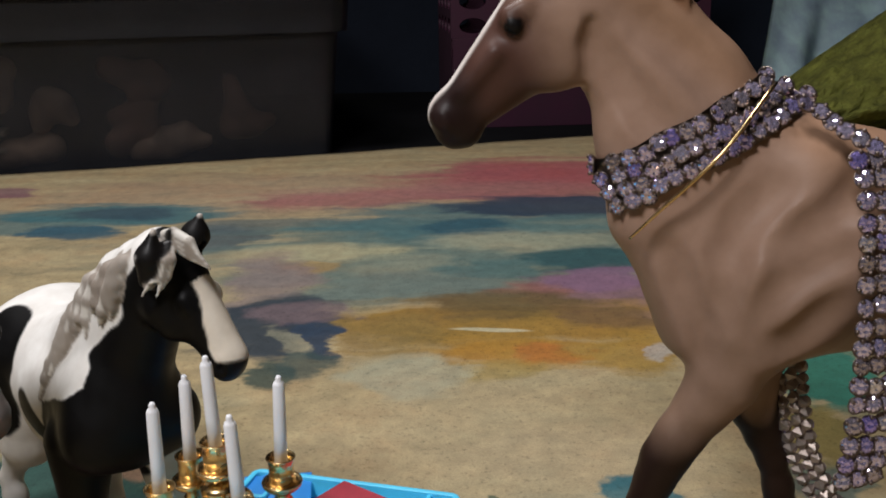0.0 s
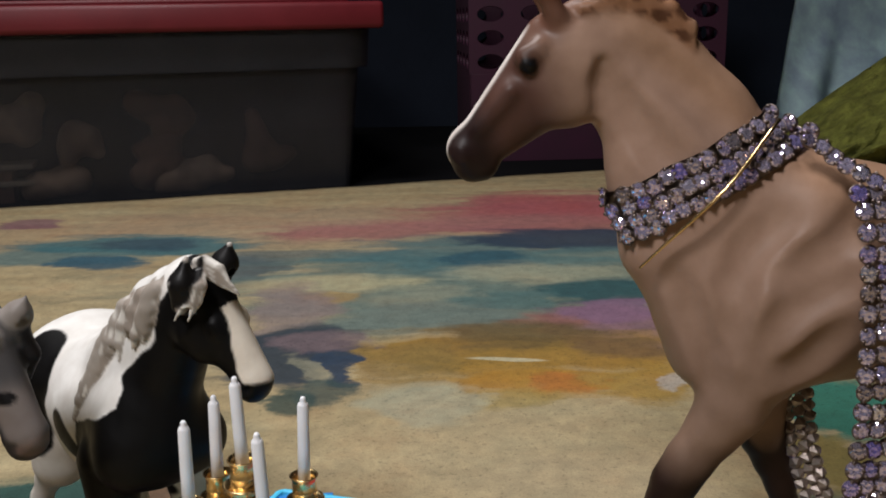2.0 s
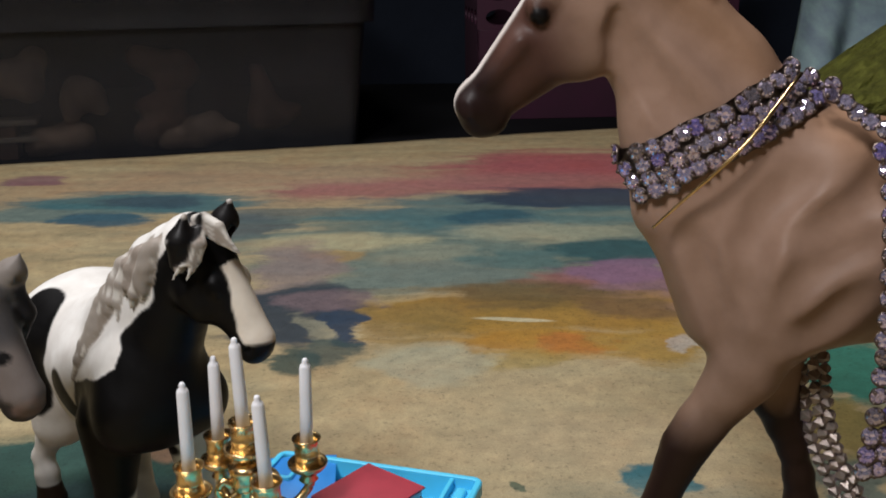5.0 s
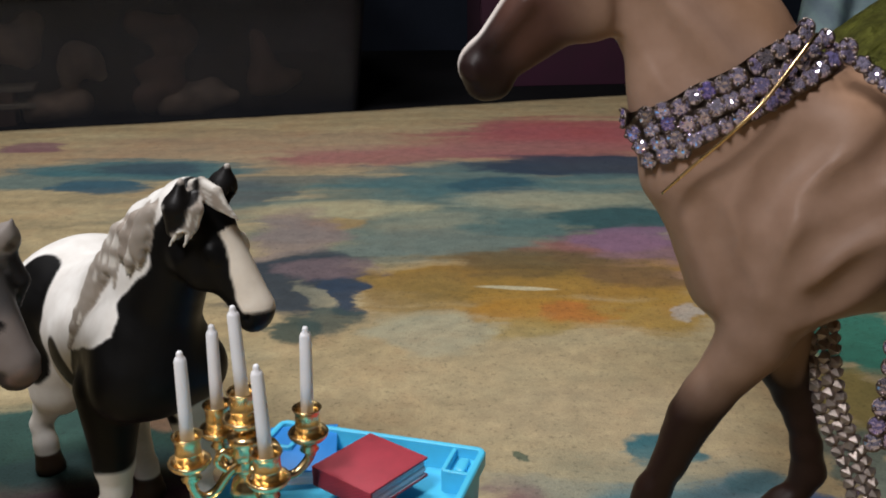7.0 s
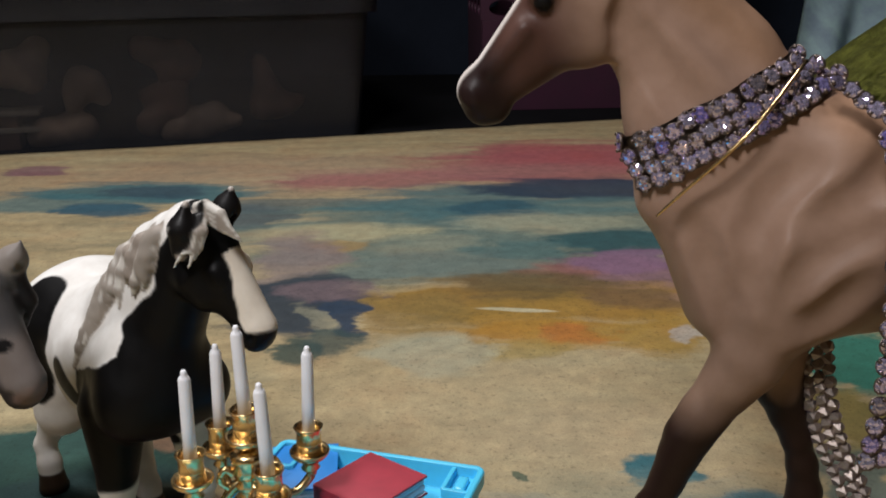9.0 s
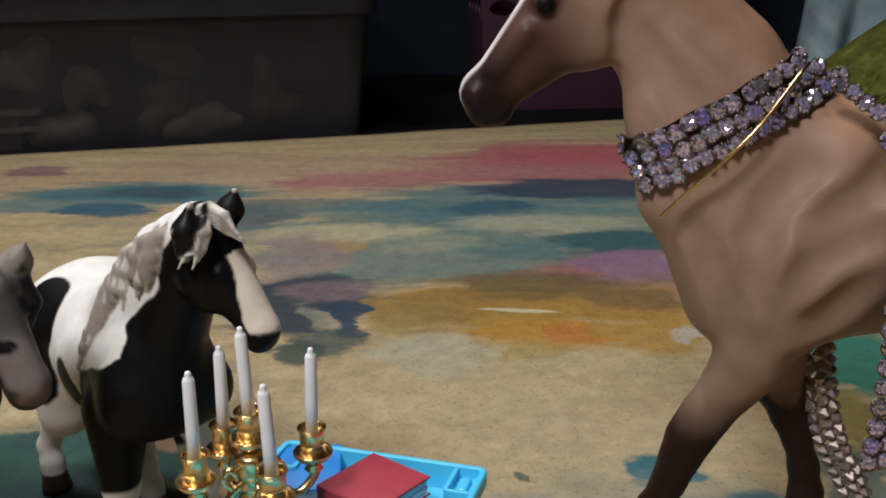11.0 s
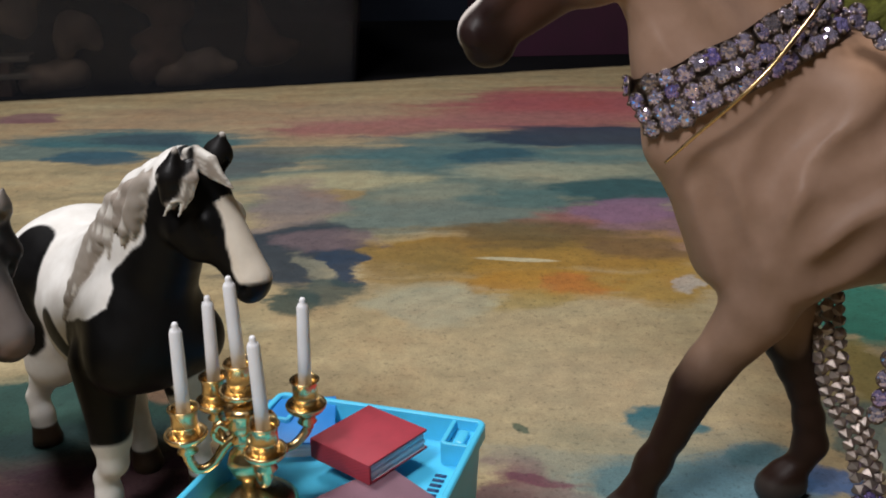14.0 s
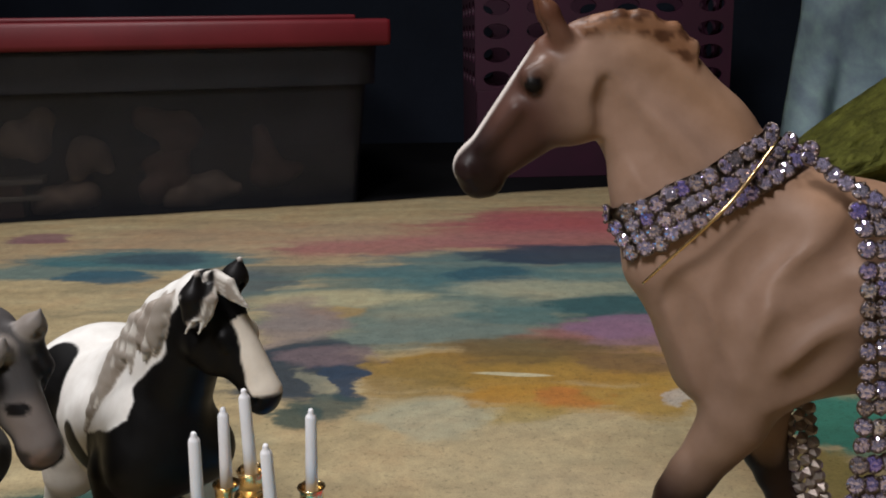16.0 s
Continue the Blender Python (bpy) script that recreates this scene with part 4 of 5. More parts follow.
def small_horse(cell, hind, chest, poll, muzzle, hooves, ears, paint, label, mane_side, mane, braid=False, ear_roots=None):
    """A small stocky horse from its main places; hooves: fore right, fore left, hind right, hind left."""
    hind, chest, poll, muzzle = (np.array(v, float) for v in (hind, chest, poll, muzzle))
    fwd = (chest - hind) * (1, 1, 0)
    fwd /= np.linalg.norm(fwd)
    left = np.array((-fwd[1], fwd[0], 0))
    up = np.array((0, 0, 1.0))
    c = Clay(left)
    mid = (hind + chest) / 2
    c.rod(hind, mid - 0.004 * up, 0.0235, 0.0240, 0.008, 0.92)
    c.rod(mid - 0.004 * up, chest, 0.0236, 0.0200, 0.006, 0.90)
    c.rod(hind + 0.010 * left + 0.002 * up, hind - 0.010 * left + 0.002 * up, 0.0185, 0.0185, 0.006)
    c.rod(chest + 0.011 * left - 0.005 * up + 0.006 * fwd, chest - 0.009 * left - 0.006 * up + 0.006 * fwd, 0.0125, 0.0122, 0.005)
    withers = chest - 0.016 * fwd + 0.020 * up
    c.rod(withers, mid + 0.014 * up, 0.0085, 0.010, 0.008)
    # neck
    face = muzzle - poll
    flen = np.linalg.norm(face)
    face /= flen
    across = np.cross(up, face)
    across /= np.linalg.norm(across)
    brow = np.cross(face, across)
    if brow[2] < 0:
        brow = -brow
    low = chest + 0.004 * up
    bend = (low + poll) / 2 - 0.004 * fwd + 0.001 * up
    c.rod(low, bend, 0.0200, 0.0124, 0.007, 0.85)
    c.rod(bend, poll - 0.005 * brow - 0.002 * face, 0.0124, 0.0098, 0.006, 0.85)
    c.rod(withers, poll - 0.002 * up - 0.004 * face, 0.0090, 0.0070, 0.009)
    arch = (withers + poll) / 2 - 0.002 * fwd + 0.0045 * up
    c.chain([withers, arch, poll - 0.001 * up - 0.004 * face], [0.0090, 0.0072, 0.0062], 0.007)
    # head
    keep, c.lat = c.lat, across
    at = lambda a, b, s=0.0: poll + face * (a * flen) + brow * b + across * s
    c.rod(at(0.18, -0.003), at(0.82, -0.0015), 0.0106, 0.0048, 0.004, 0.80)
    c.rod(at(0.10, 0.002), at(0.90, 0.0012), 0.0062, 0.0048, 0.004)
    for s in (-1, 1):
        c.rod(at(0.24, -0.006, 0.0040 * s), at(0.38, -0.006, 0.0040 * s), 0.0074, 0.0060, 0.003)
        c.rod(at(0.30, 0.0035, 0.0064 * s), at(0.36, 0.0030, 0.0064 * s), 0.0020, 0.0020, 0.002)
        c.rod(at(0.88, -0.0005, 0.0030 * s), at(0.94, -0.0015, 0.0030 * s), 0.0032, 0.0028, 0.003)
    c.rod(at(0.86, -0.003), at(0.95, -0.0025), 0.0042, 0.0038, 0.003)
    for s in (-1, 1):
        c.rod(at(0.93, 0.0010, 0.0055 * s), at(0.95, 0.0000, 0.0058 * s), 0.0009, 0.0009, 0.001, 1.0, True)
        c.rod(at(0.84, -0.0048, 0.0060 * s), at(0.97, -0.0048, 0.0050 * s), 0.0005, 0.0005, 0.001, 1.0, True)
    roots = [np.array(v, float) for v in ear_roots] if ear_roots else [at(0.02, 0.003, 0.0050 * s) for s in (1, -1)]
    for e, s, root in zip(ears, (1, -1), roots):
        e = np.array(e, float)
        c.chain([root, root * 0.55 + e * 0.45 + 0.0008 * across * s, e], [0.0036, 0.0042, 0.0007], 0.0012)
        hollow = root * 0.4 + e * 0.6 + face * 0.0032
        c.rod(hollow, hollow * 0.6 + root * 0.4 + face * 0.001, 0.0012, 0.0014, 0.0012, 1.0, True)
    c.lat = keep
    # legs
    for i, h in enumerate(hooves):
        h = np.array((*h, 0.0), float)
        s = -1 if i % 2 == 0 else 1
        top = (chest - 0.004 * fwd - 0.010 * up if i < 2 else hind - 0.006 * up) + 0.0125 * s * left
        if i < 2:
            pts = [top, top * 0.55 + h * 0.45 + 0.002 * fwd, top * 0.40 + h * 0.60 + 0.003 * fwd, h + 0.017 * up - 0.001 * fwd, h + 0.011 * up, h + 0.004 * up]
            rad = [0.0112, 0.0063, 0.0046, 0.0037, 0.0042, 0.0047]
        else:
            pts = [top, top * 0.60 + h * 0.40 + 0.005 * fwd, top * 0.42 + h * 0.58 - 0.006 * fwd, h + 0.018 * up - 0.004 * fwd, h + 0.011 * up - 0.001 * fwd, h + 0.004 * up]
            rad = [0.0170, 0.0100, 0.0054, 0.0039, 0.0043, 0.0047]
        c.chain(pts, rad, 0.0022)
        c.rod(h + 0.0050 * up, h + 0.0018 * up + 0.001 * fwd, 0.0049, 0.0058, 0.0010)
    # tail
    c.chain([hind - 0.022 * fwd + 0.012 * up, hind - 0.030 * fwd - 0.004 * up, hind - 0.029 * fwd - 0.040 * up], [0.005, 0.0075, 0.004], 0.004)
    # mane locks on one side, and a forelock
    random.seed(11)
    locks = []
    under = Clay(keep)
    under.rods = list(c.rods)

    def on_skin(q, way, lift):
        for _ in range(8):
            d = float(under.at(q[None])[0])
            if d < lift:
                q = q + way * (lift - d) * 1.1
        return q

    def lock(points, radii, k):
        c.chain(points, radii, k)
        locks.extend(zip(points, points[1:], radii, radii[1:]))

    if mane:
        # long locks combed back along the crest, hanging on one side of the neck
        side = left * mane_side
        crest = spline([poll + 0.0035 * up - 0.006 * fwd, poll - 0.010 * fwd + 0.0035 * up, (poll + withers) / 2 - 0.0065 * fwd + 0.0095 * up, withers + 0.3 * (poll - withers) - 0.004 * fwd + 0.005 * up, withers + 0.002 * up], 8)
        crest = [np.array(v) for v in crest]
        c.chain(crest[::4], [0.0050] * len(crest[::4]), 0.005)
        for i in range(17):
            t = 0.84 * i / 16
            root = crest[int(t * (len(crest) - 1))] + 0.0012 * random.uniform(-1, 1) * up
            drop = 0.012 + 0.015 * t + 0.006 * random.random()
            lean = 0.002 + 0.004 * t + 0.002 * random.random()
            out = 0.0050 + 0.0022 * (i % 2) + 0.006 * t
            pts = [root + 0.002 * up]
            for k, w in ((0.22, 0.6), (0.5, 0.95), (0.78, 1.08), (1.0, 1.08)):
                pts.append(root + side * (out * w + 0.0040 * k * t) - k * drop * up - lean * k * fwd + 0.0012 * random.uniform(-1, 1) * fwd)
            pts = pts[:1] + [on_skin(q, side * 0.9 + 0.2 * up, 0.0002 + 0.0008 * (i % 2)) for q in pts[1:]]
            lock(pts, [0.0019, 0.0023, 0.0022, 0.0018, 0.0005], 0.0011)
        # forelock: one clump swept over the brow, one hanging before the ear
        for i in range(4):
            d = np.array((0.0, 0.0, 0.0014 * (i - 1.5)))
            lock([np.array((-0.0660, 0.2740, 0.1285)) + d, np.array((-0.0620, 0.2700, 0.1300)) + d, np.array((-0.0570, 0.2675, 0.1278)) + d, np.array((-0.0515 - 0.001 * i, 0.2660, 0.1243)) + d], [0.0013, 0.0015, 0.0014, 0.0005], 0.0006)
        for i in range(5):
            d = np.array((0.0010 * (i - 2) - 0.0008, 0.0004 * abs(i - 2) - 0.0034, 0.0))
            lock([np.array((-0.0635, 0.2700, 0.1290)) + 0.5 * d, np.array((-0.0628, 0.2672, 0.1255)) + d, np.array((-0.0645, 0.2668, 0.1205 + 0.001 * (i % 2))) + d, np.array((-0.0668, 0.2672, 0.1150 + 0.0022 * (i % 3))) + 1.5 * d], [0.0010, 0.0012, 0.0010, 0.0004], 0.0006)
    if braid:
        for s in (-1, 1):
            c.chain([at(0.0, 0.007, 0.003 * s), at(0.14, 0.008, 0.0075 * s), at(0.32, 0.003, 0.0105 * s), at(0.46, -0.004, 0.0100 * s)], [0.0028, 0.0030, 0.0028, 0.0012], 0.0012)
    c.rod((hind[0] - 0.15, hind[1], -0.300), (hind[0] + 0.15, hind[1], -0.300), 0.300, 0.300, 0.0006, 1.0, True)
    local = dict(fwd=fwd, left=left, at=at, poll=poll, face=face, brow=brow, across=across, flen=flen, hind=hind, chest=chest, withers=withers, tips=[np.array(e, float) for e in ears], roots=roots, locks=locks)
    return figure("model_horse", c, cell, lambda p: paint(p, local), MATT_PAINT, label, "model horse")


def pinto_paint(p, g):
    x, y, z = p.T
    s, l = (p - g["hind"]) @ g["fwd"], (p - g["hind"]) @ g["left"]
    a = (p - g["poll"]) @ g["face"] / g["flen"]
    b, q = (p - g["poll"]) @ g["brow"], (p - g["poll"]) @ g["across"]
    w, w2 = wave(p, 190.0), wave(p, 420.0, 3.0)
    white, black = (0.88, 0.86, 0.82), (0.005, 0.0048, 0.005)
    col = np.tile(np.array(white), (len(p), 1))
    col = lay(col, (0.66, 0.60, 0.52), step(0.055, 0.02, z) * 0.35)
    edge = 0.003 * w + 0.0015 * w2
    # black chest, neck and head; its edge climbs from the shoulder to the mane
    bound = np.interp(z, (0.0, 0.0715, 0.0732, 0.0792, 0.0824, 0.0912, 0.0987, 0.1054, 0.1179, 0.1269, 0.1320), (-0.1180, -0.1170, -0.1120, -0.1026, -0.0961, -0.0943, -0.0868, -0.0824, -0.0789, -0.0714, -0.0700))
    fore = x - bound + 0.5 * edge
    col = lay(col, black, step(-0.0005, 0.0005, fore) * step(0.022, 0.026, s + edge) * step(0.034, 0.036, z + 0.5 * edge + 0.10 * np.abs(l)))
    # the left fore leg is white from the elbow
    col = lay(col, white, step(0.005, 0.006, l + edge) * step(0.050, 0.048, z + edge) * step(0.030, 0.032, s))
    # black patches on the quarter, the flank and the back
    spots = (
        ((-0.1365, 0.3215, 0.0860), (-0.1395, 0.3150, 0.0750), 0.0082),
        ((-0.1395, 0.3150, 0.0750), (-0.1440, 0.3170, 0.0530), 0.0074),
        ((-0.1265, 0.2995, 0.0680), (-0.1165, 0.2910, 0.0550), 0.0046),
    )
    for pa, pb, r in spots:
        pa, pb = np.array(pa), np.array(pb)
        v = pb - pa
        h = np.clip(((p - pa) @ v) / (v @ v), 0, 1)
        d = np.linalg.norm(p - pa - h[:, None] * v, axis=1) + 0.35 * edge
        col = lay(col, black, step(r + 0.0005, r - 0.0005, d))
    head = (a > -0.10) & (a < 1.2) & (z > 0.082)
    # broad white blaze widening to the nose, dark lips
    side = np.interp(z, (0.088, 0.0940, 0.0986, 0.1083, 0.1174), (-0.0490, -0.0510, -0.0541, -0.0555, -0.0577))
    blaze = step(-0.0004, 0.0004, x - side + 0.0005 * w2) * step(0.1190, 0.1182, z - 0.10 * (x + 0.055) + 0.0006 * w2) * (head & (a > 0.2))
    col = lay(col, (0.90, 0.81, 0.68), blaze)
    col = lay(col, black, step(0.0950, 0.0942, z + 0.0006 * w2) * head * (a > 0.6))
    return col, s, l, a, b, q


def pinto(p, g):
    col, s, l, a, b, q = pinto_paint(p, g)
    z = p[:, 2]
    # white mane and forelock; a grey-brown wash lies between the locks
    hair, best = np.zeros(len(p)), np.full(len(p), 9.0)
    for a0, b0, ra, rb in g["locks"]:
        v = b0 - a0
        h = np.clip(((p - a0) @ v) / (v @ v), 0, 1)
        off = np.linalg.norm(p - a0 - h[:, None] * v, axis=1)
        r = ra + (rb - ra) * h
        hair = np.maximum(hair, step(0.0010, 0.0006, off - r))
        best = np.minimum(best, off / r)
    wash = np.clip(step(0.97, 1.10, best) * 0.75 + 0.45 * step(0.1, 0.7, wave(p * (1, 1, 0.2), 420.0, 1.0)), 0, 0.85)
    tone = lay(np.tile(np.array((0.80, 0.77, 0.71)), (len(p), 1)), (0.25, 0.20, 0.16), wash)
    col = col * (1 - hair[:, None]) + tone * hair[:, None]
    for k in (-1, 1):
        d = np.linalg.norm(p - g["at"](0.33, 0.0033, 0.0080 * k), axis=1)
        col = lay(col, (0.002, 0.002, 0.002), step(0.0020, 0.0016, d))
    for e, root in zip(g["tips"], g["roots"]):
        v = e - root
        h = np.clip(((p - root) @ v) / (v @ v), 0.22, 1)
        d = np.linalg.norm(p - root - h[:, None] * v, axis=1)
        col = lay(col, (0.010, 0.009, 0.009), step(0.0056, 0.0048, d))
        col = lay(col, (0.55, 0.5, 0.45), step(0.92, 0.97, h) * step(0.003, 0.002, d))
    return lay(col, (0.050, 0.030, 0.018), step(0.0085, 0.0075, z))


def grey_paint(p, g):
    x, y, z = p.T
    a = (p - g["poll"]) @ g["face"] / g["flen"]
    b, q = (p - g["poll"]) @ g["brow"], (p - g["poll"]) @ g["across"]
    w = wave(p, 200.0)
    col = np.tile(np.array((0.12, 0.112, 0.112)), (len(p), 1))
    col = lay(col, (0.22, 0.185, 0.168), step(0.45, 0.66, a + 0.1 * w) * step(-0.002, 0.002, b) * (z > 0.05))
    # jaw and underside of the head darkened: shade put into the paint
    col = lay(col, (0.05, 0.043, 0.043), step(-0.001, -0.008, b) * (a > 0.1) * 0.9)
    col = lay(col, (0.035, 0.030, 0.030), step(0.74, 0.92, a - 55 * b) * (a > 0.6))
    col = lay(col, (0.34, 0.22, 0.18), step(0.93, 0.97, a) * step(-0.001, 0.001, b) * 0.5)
    for k in (-1, 1):
        d = np.linalg.norm(p - g["at"](0.34, 0.0033, 0.0078 * k), axis=1)
        col = lay(col, (0.02, 0.018, 0.018), step(0.0062, 0.0036, d))
    col = col * (0.86 + 0.22 * wave(p, 260.0, 2.0))[:, None]
    d = np.sqrt((x + 0.1137) ** 2 + (y - 0.2421) ** 2 + ((z - 0.1000) * 2.2) ** 2)
    col = lay(col, (0.008, 0.007, 0.007), step(0.0042, 0.0034, d))
    braid = step(0.0095, 0.0104, np.abs(q) + 0.4 * np.abs(b)) * (a > -0.1) * (a < 0.55) * (b > -0.008)
    col = lay(col, (0.03, 0.026, 0.028), braid)
    for e, root in zip(g["tips"], g["roots"]):
        d = np.linalg.norm(p - (0.55 * e + 0.45 * root), axis=1)
        col = lay(col, (0.36, 0.32, 0.29), step(0.0060, 0.0045, d) * 0.8)
    return lay(col, (0.06, 0.05, 0.045), step(0.0085, 0.0075, z))


small_horse(0.00075, (-0.1275, 0.3380, 0.0715), (-0.0915, 0.2925, 0.0695), (-0.0655, 0.2780, 0.1185), (-0.0476, 0.2690, 0.0908),
            ((-0.1080, 0.2855), (-0.0820, 0.3040), (-0.1525, 0.3370), (-0.1075, 0.3200)), ((-0.0568, 0.2800, 0.1348), (-0.0665, 0.2660, 0.1338)),
            pinto, "small black and white pinto model horse with a white mane", -1, True, False, ((-0.0612, 0.2795, 0.1235), (-0.0688, 0.2670, 0.1195)))
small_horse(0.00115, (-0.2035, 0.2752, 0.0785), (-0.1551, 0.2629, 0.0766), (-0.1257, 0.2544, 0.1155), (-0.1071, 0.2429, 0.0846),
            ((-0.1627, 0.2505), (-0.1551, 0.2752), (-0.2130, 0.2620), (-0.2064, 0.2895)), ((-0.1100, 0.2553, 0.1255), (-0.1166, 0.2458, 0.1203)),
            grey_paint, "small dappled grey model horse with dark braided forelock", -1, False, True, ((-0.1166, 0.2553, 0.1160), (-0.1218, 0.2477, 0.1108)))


# ---- crystal strap on the tall horse ----
def faceted(n=10):
    """A brilliant-cut stone: flat table, three rows of facets."""
    bm = bmesh.new()

    def ring(r, z, shift):
        return [bm.verts.new((r * math.cos(2 * math.pi * (i + shift) / n), r * math.sin(2 * math.pi * (i + shift) / n), z)) for i in range(n)]

    table, star, kite, girdle = ring(0.36, 0.40, 0.0), ring(0.66, 0.36, 0.5), ring(0.86, 0.20, 0.0), ring(1.0, -0.05, 0.5)
    tip = bm.verts.new((0, 0, 0.30))
    for i in range(n):
        j = (i + 1) % n
        bm.faces.new((table[i], table[j], tip))
        bm.faces.new((table[i], star[i], table[j]))
        bm.faces.new((star[i], kite[j], table[j]))
        bm.faces.new((table[j], kite[j], star[j]))
        bm.faces.new((star[i], girdle[i], kite[j]))
        bm.faces.new((kite[i], girdle[i], star[i]))
        bm.faces.new((kite[j], girdle[i], girdle[j]))
    bmesh.ops.recalc_face_normals(bm, faces=bm.faces[:])
    return bm


def claw_cup():
    """A small cup with four claws."""
    bm = lathe([(0, -0.55), (0.7, -0.5), (1.0, -0.1), (1.08, 0.12), (0.96, 0.10)], 12)
    for i in range(4):
        a = math.pi / 4 + math.pi / 2 * i
        made = bmesh.ops.create_icosphere(bm, subdivisions=1, radius=0.27)["verts"]
        bmesh.ops.translate(bm, verts=made, vec=(0.86 * math.cos(a), 0.86 * math.sin(a), 0.30))
    return bm


def data_of(name, bm, material, smooth):
    me = bpy.data.meshes.new(name)
    bm.normal_update()
    bm.to_mesh(me)
    bm.free()
    me.materials.append(material)
    if smooth:
        me.shade_smooth()
    return me


STONE, CUP = data_of("crystal", faceted(), CRYSTAL, False), data_of("setting", claw_cup(), SETTING, True)
BACK = data_of("setting", lathe([(0, -1.05), (0.25, -0.85), (1.05, -0.05), (1.1, 0.12), (0, 0.15)], 5), PALE_METAL, False)


def set_stone(parent, p, normal, r, spin, back=False):
    m = Matrix.Translation(p) @ Vector(normal).to_track_quat("Z", "Y").to_matrix().to_4x4() @ pose(0, 0, 0, 0, 0, spin) @ Matrix.Scale(r, 4)
    for name, me in (("setting", BACK if back else CUP), ("crystal", STONE)):
        ob = new(name, me)
        ob.parent = parent
        ob.matrix_local = m


def near_skin(x, z):
    """The place and outward way on the tall horse's near side."""
    p = np.array([x, 0.22, z])
    for _ in range(80):
        d = float(TALL.at(p[None])[0])
        if d < 0.0003 or p[1] > 0.33:
            break
        p[1] += 0.7 * d
    e = 0.002
    n = np.array([float(TALL.at((p + v)[None])[0] - TALL.at((p - v)[None])[0]) for v in np.eye(3) * e])
    n /= max(np.linalg.norm(n), 1e-6)
    return Vector(p), Vector(n)


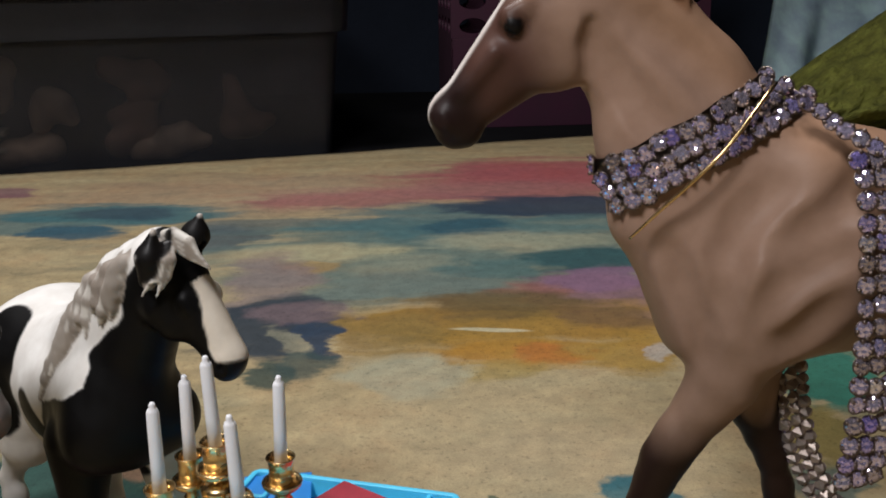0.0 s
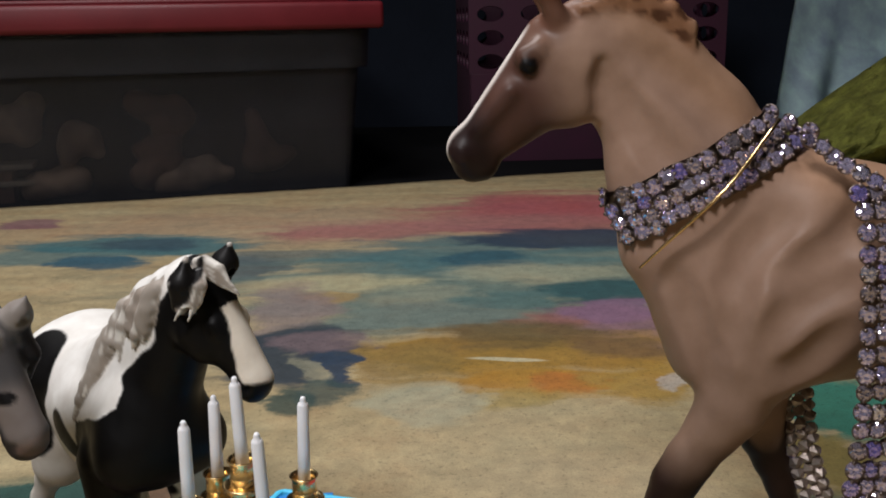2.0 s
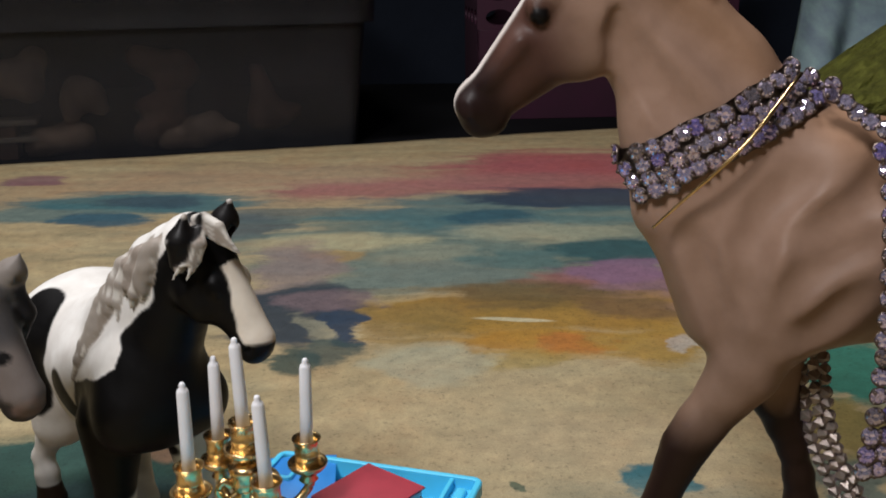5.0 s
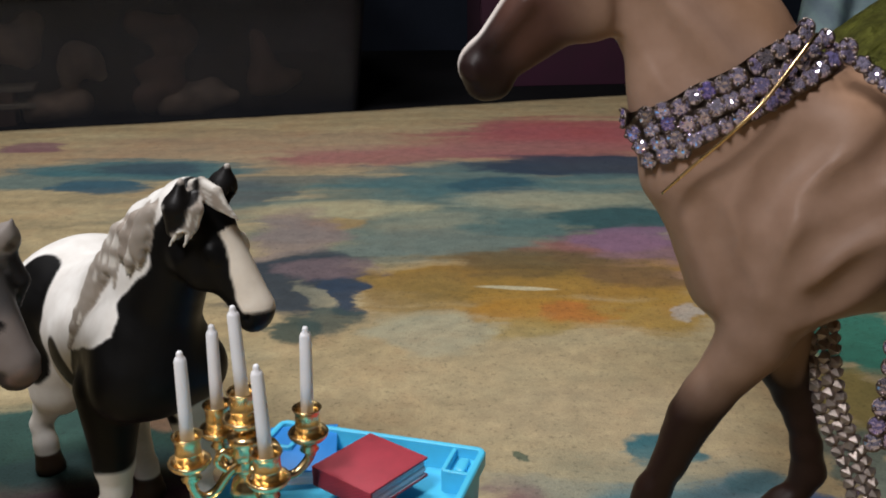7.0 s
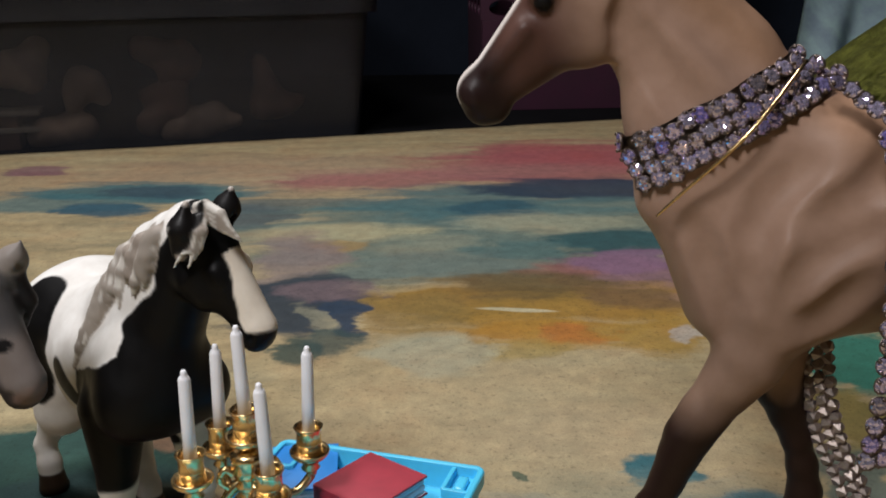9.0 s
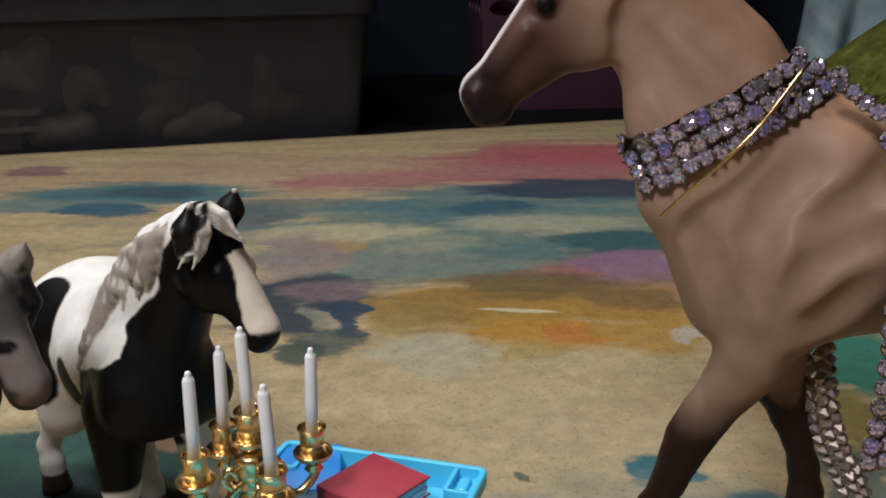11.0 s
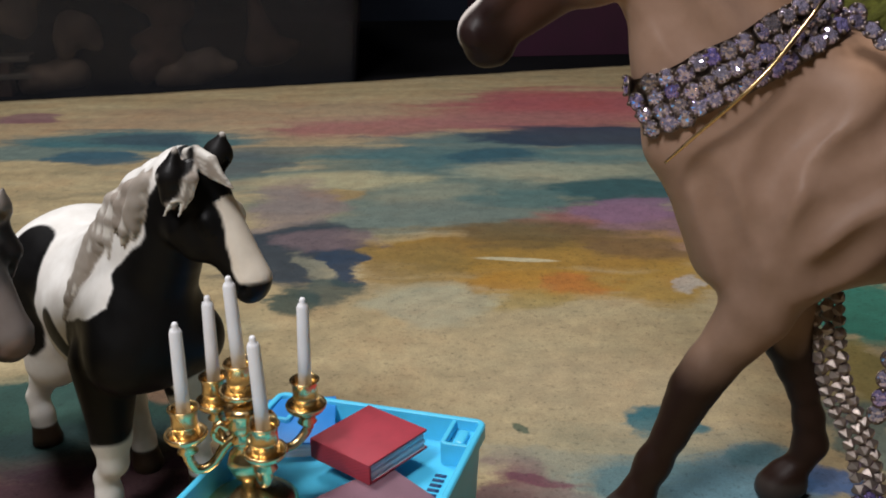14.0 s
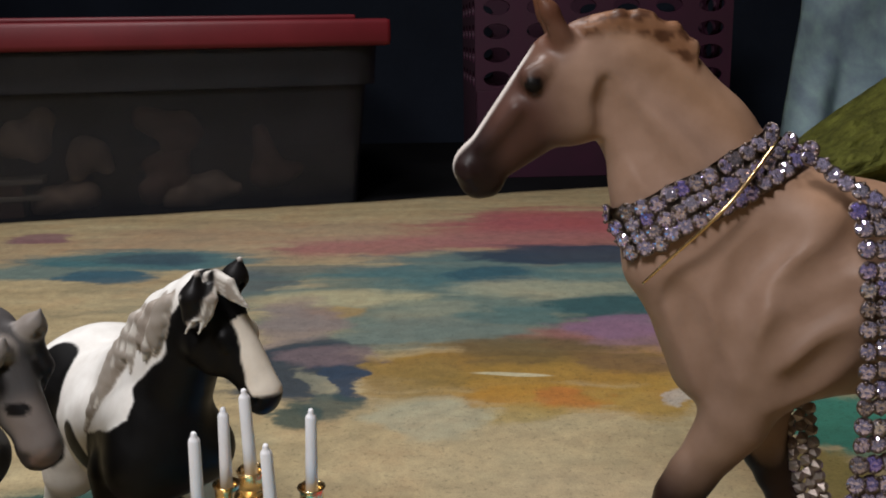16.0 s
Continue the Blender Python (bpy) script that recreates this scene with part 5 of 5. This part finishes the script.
def crystal_strap():
    t = empty("crystal_strap", (0, 0, 0))
    random.seed(5)
    r = 0.0029
    a, b = Vector((0.0650, 0.1375)), Vector((0.1165, 0.1645))
    run = b - a
    cross = Vector((run.y, -run.x)).normalized()
    n = 14
    for i in range(n + 2):
        rows = 4 if i < 3 else 3
        for j in range(0 if i < n else i - n + 1, rows):
            bow = -0.0004 * math.sin(math.pi * i / (n - 1))
            q = a + run * (i / (n - 1)) + cross * ((j - (rows - 1) / 2) * (0.0042 if i < 3 else 0.0054) + bow)
            p, nrm = near_skin(q.x, q.y)
            if p.y > 0.325:
                p, nrm = Vector((q.x, 0.303, q.y)), Vector((-0.8, -0.6, 0))
            nrm = (nrm + Vector([random.uniform(-0.28, 0.28) for _ in range(3)])).normalized()
            set_stone(t, p + nrm * 0.0014, nrm, r * random.uniform(0.94, 1.06), random.uniform(0, 90))
    # the dark mesh that holds the stones
    bm = bmesh.new()
    rows = []
    for i in range(28):
        row = []
        for j in range(7):
            u = i / 27
            q = a + run * (u * 1.04 - 0.02) + cross * ((j - 3) / 6 * 0.0165 + -0.0004 * math.sin(math.pi * u))
            p, nrm = near_skin(q.x, q.y)
            if p.y > 0.325:
                p, nrm = Vector((q.x, 0.303, q.y)), Vector((-0.8, -0.6, 0))
            row.append(bm.verts.new(p + nrm * 0.0007))
        rows.append(row)
    for r0, r1 in zip(rows, rows[1:]):
        for j in range(6):
            bm.faces.new((r0[j], r0[j + 1], r1[j + 1], r1[j]))
    bmesh.ops.solidify(bm, geom=bm.faces[:], thickness=0.0005)
    part("backing_mesh", bm, SETTING, t, "dark metal mesh")
    # single file over the withers
    over = spline([(0.1185, 0.284, 0.1630), (0.1230, 0.283, 0.1605), (0.1275, 0.281, 0.1565), (0.1335, 0.277, 0.1530), (0.1400, 0.274, 0.1490)], 14)
    gone, last = 0.004, over[0]
    for p in over:
        gone += (p - last).length
        last = p
        if gone >= 0.0042:
            gone = 0.0
            nrm = Vector((random.uniform(-0.2, 0.5), -1, random.uniform(0.2, 0.9))).normalized()
            set_stone(t, p, nrm, r * 0.95, random.uniform(0, 90))
    # the hanging end, three stones wide
    down = spline([(0.1310, 0.2740, 0.1480), (0.1335, 0.2720, 0.1380), (0.1355, 0.2710, 0.1150), (0.1362, 0.2700, 0.0900), (0.1355, 0.2690, 0.0700), (0.1325, 0.2670, 0.0490)], 16)
    gone, last = 0.0053, down[0]
    for p in down:
        gone += (p - last).length
        last = p
        if gone >= 0.0053:
            gone = 0.0
            for j in range(3):
                nrm = Vector((random.uniform(-0.25, 0.25), -1, random.uniform(-0.1, 0.4))).normalized()
                set_stone(t, p + Vector((0.0050 * j, 0.001 * j, 0.0006 * random.uniform(-1, 1))), nrm, r, random.uniform(0, 90))
    # the other end hangs under the body between the legs, showing its metal backs, and lies on the cloth
    far = spline([(0.1225, 0.297, 0.0800), (0.1240, 0.297, 0.0700), (0.1272, 0.297, 0.0540), (0.1320, 0.297, 0.0400), (0.1395, 0.297, 0.0260), (0.1440, 0.296, 0.0120), (0.1450, 0.293, 0.0040), (0.1400, 0.287, 0.0030), (0.1330, 0.284, 0.0028)], 14)
    gone, last = 0.0, far[0]
    for p in far:
        gone += (p - last).length
        last = p
        if gone >= 0.0037:
            gone = 0.0
            for j in range(3):
                nrm = Vector((random.uniform(-0.2, 0.2), 1, random.uniform(-0.2, 0.2))).normalized() if p.z > 0.006 else Vector((0.1, -0.3, 1)).normalized()
                set_stone(t, p + Vector((0.0037 * j - 0.001, 0.0, 0.0018 * (j % 2))), nrm, r * 0.80, random.uniform(0, 90), p.z > 0.006)
    # thin gold pin across the band
    p0, p1, p2 = near_skin(0.0760, 0.1300)[0], near_skin(0.0945, 0.1495)[0], near_skin(0.1125, 0.1670)[0]
    low, mid, high = p0 + Vector((0, -0.0050, 0)), p1 + Vector((0, -0.0070, 0)), p2 + Vector((0, -0.0085, 0.0015))
    pts = [low + (low - mid) * 0.34, low, mid, high]
    part("gold_pin", tube(pts, [0.0004, 0.0006, 0.0006], 8, 6), GOLD, t, "thin polished gold pin")
    tagged(t, "lavender crystal rhinestone strap wrapped round the horse's neck", "necklace")


crystal_strap()
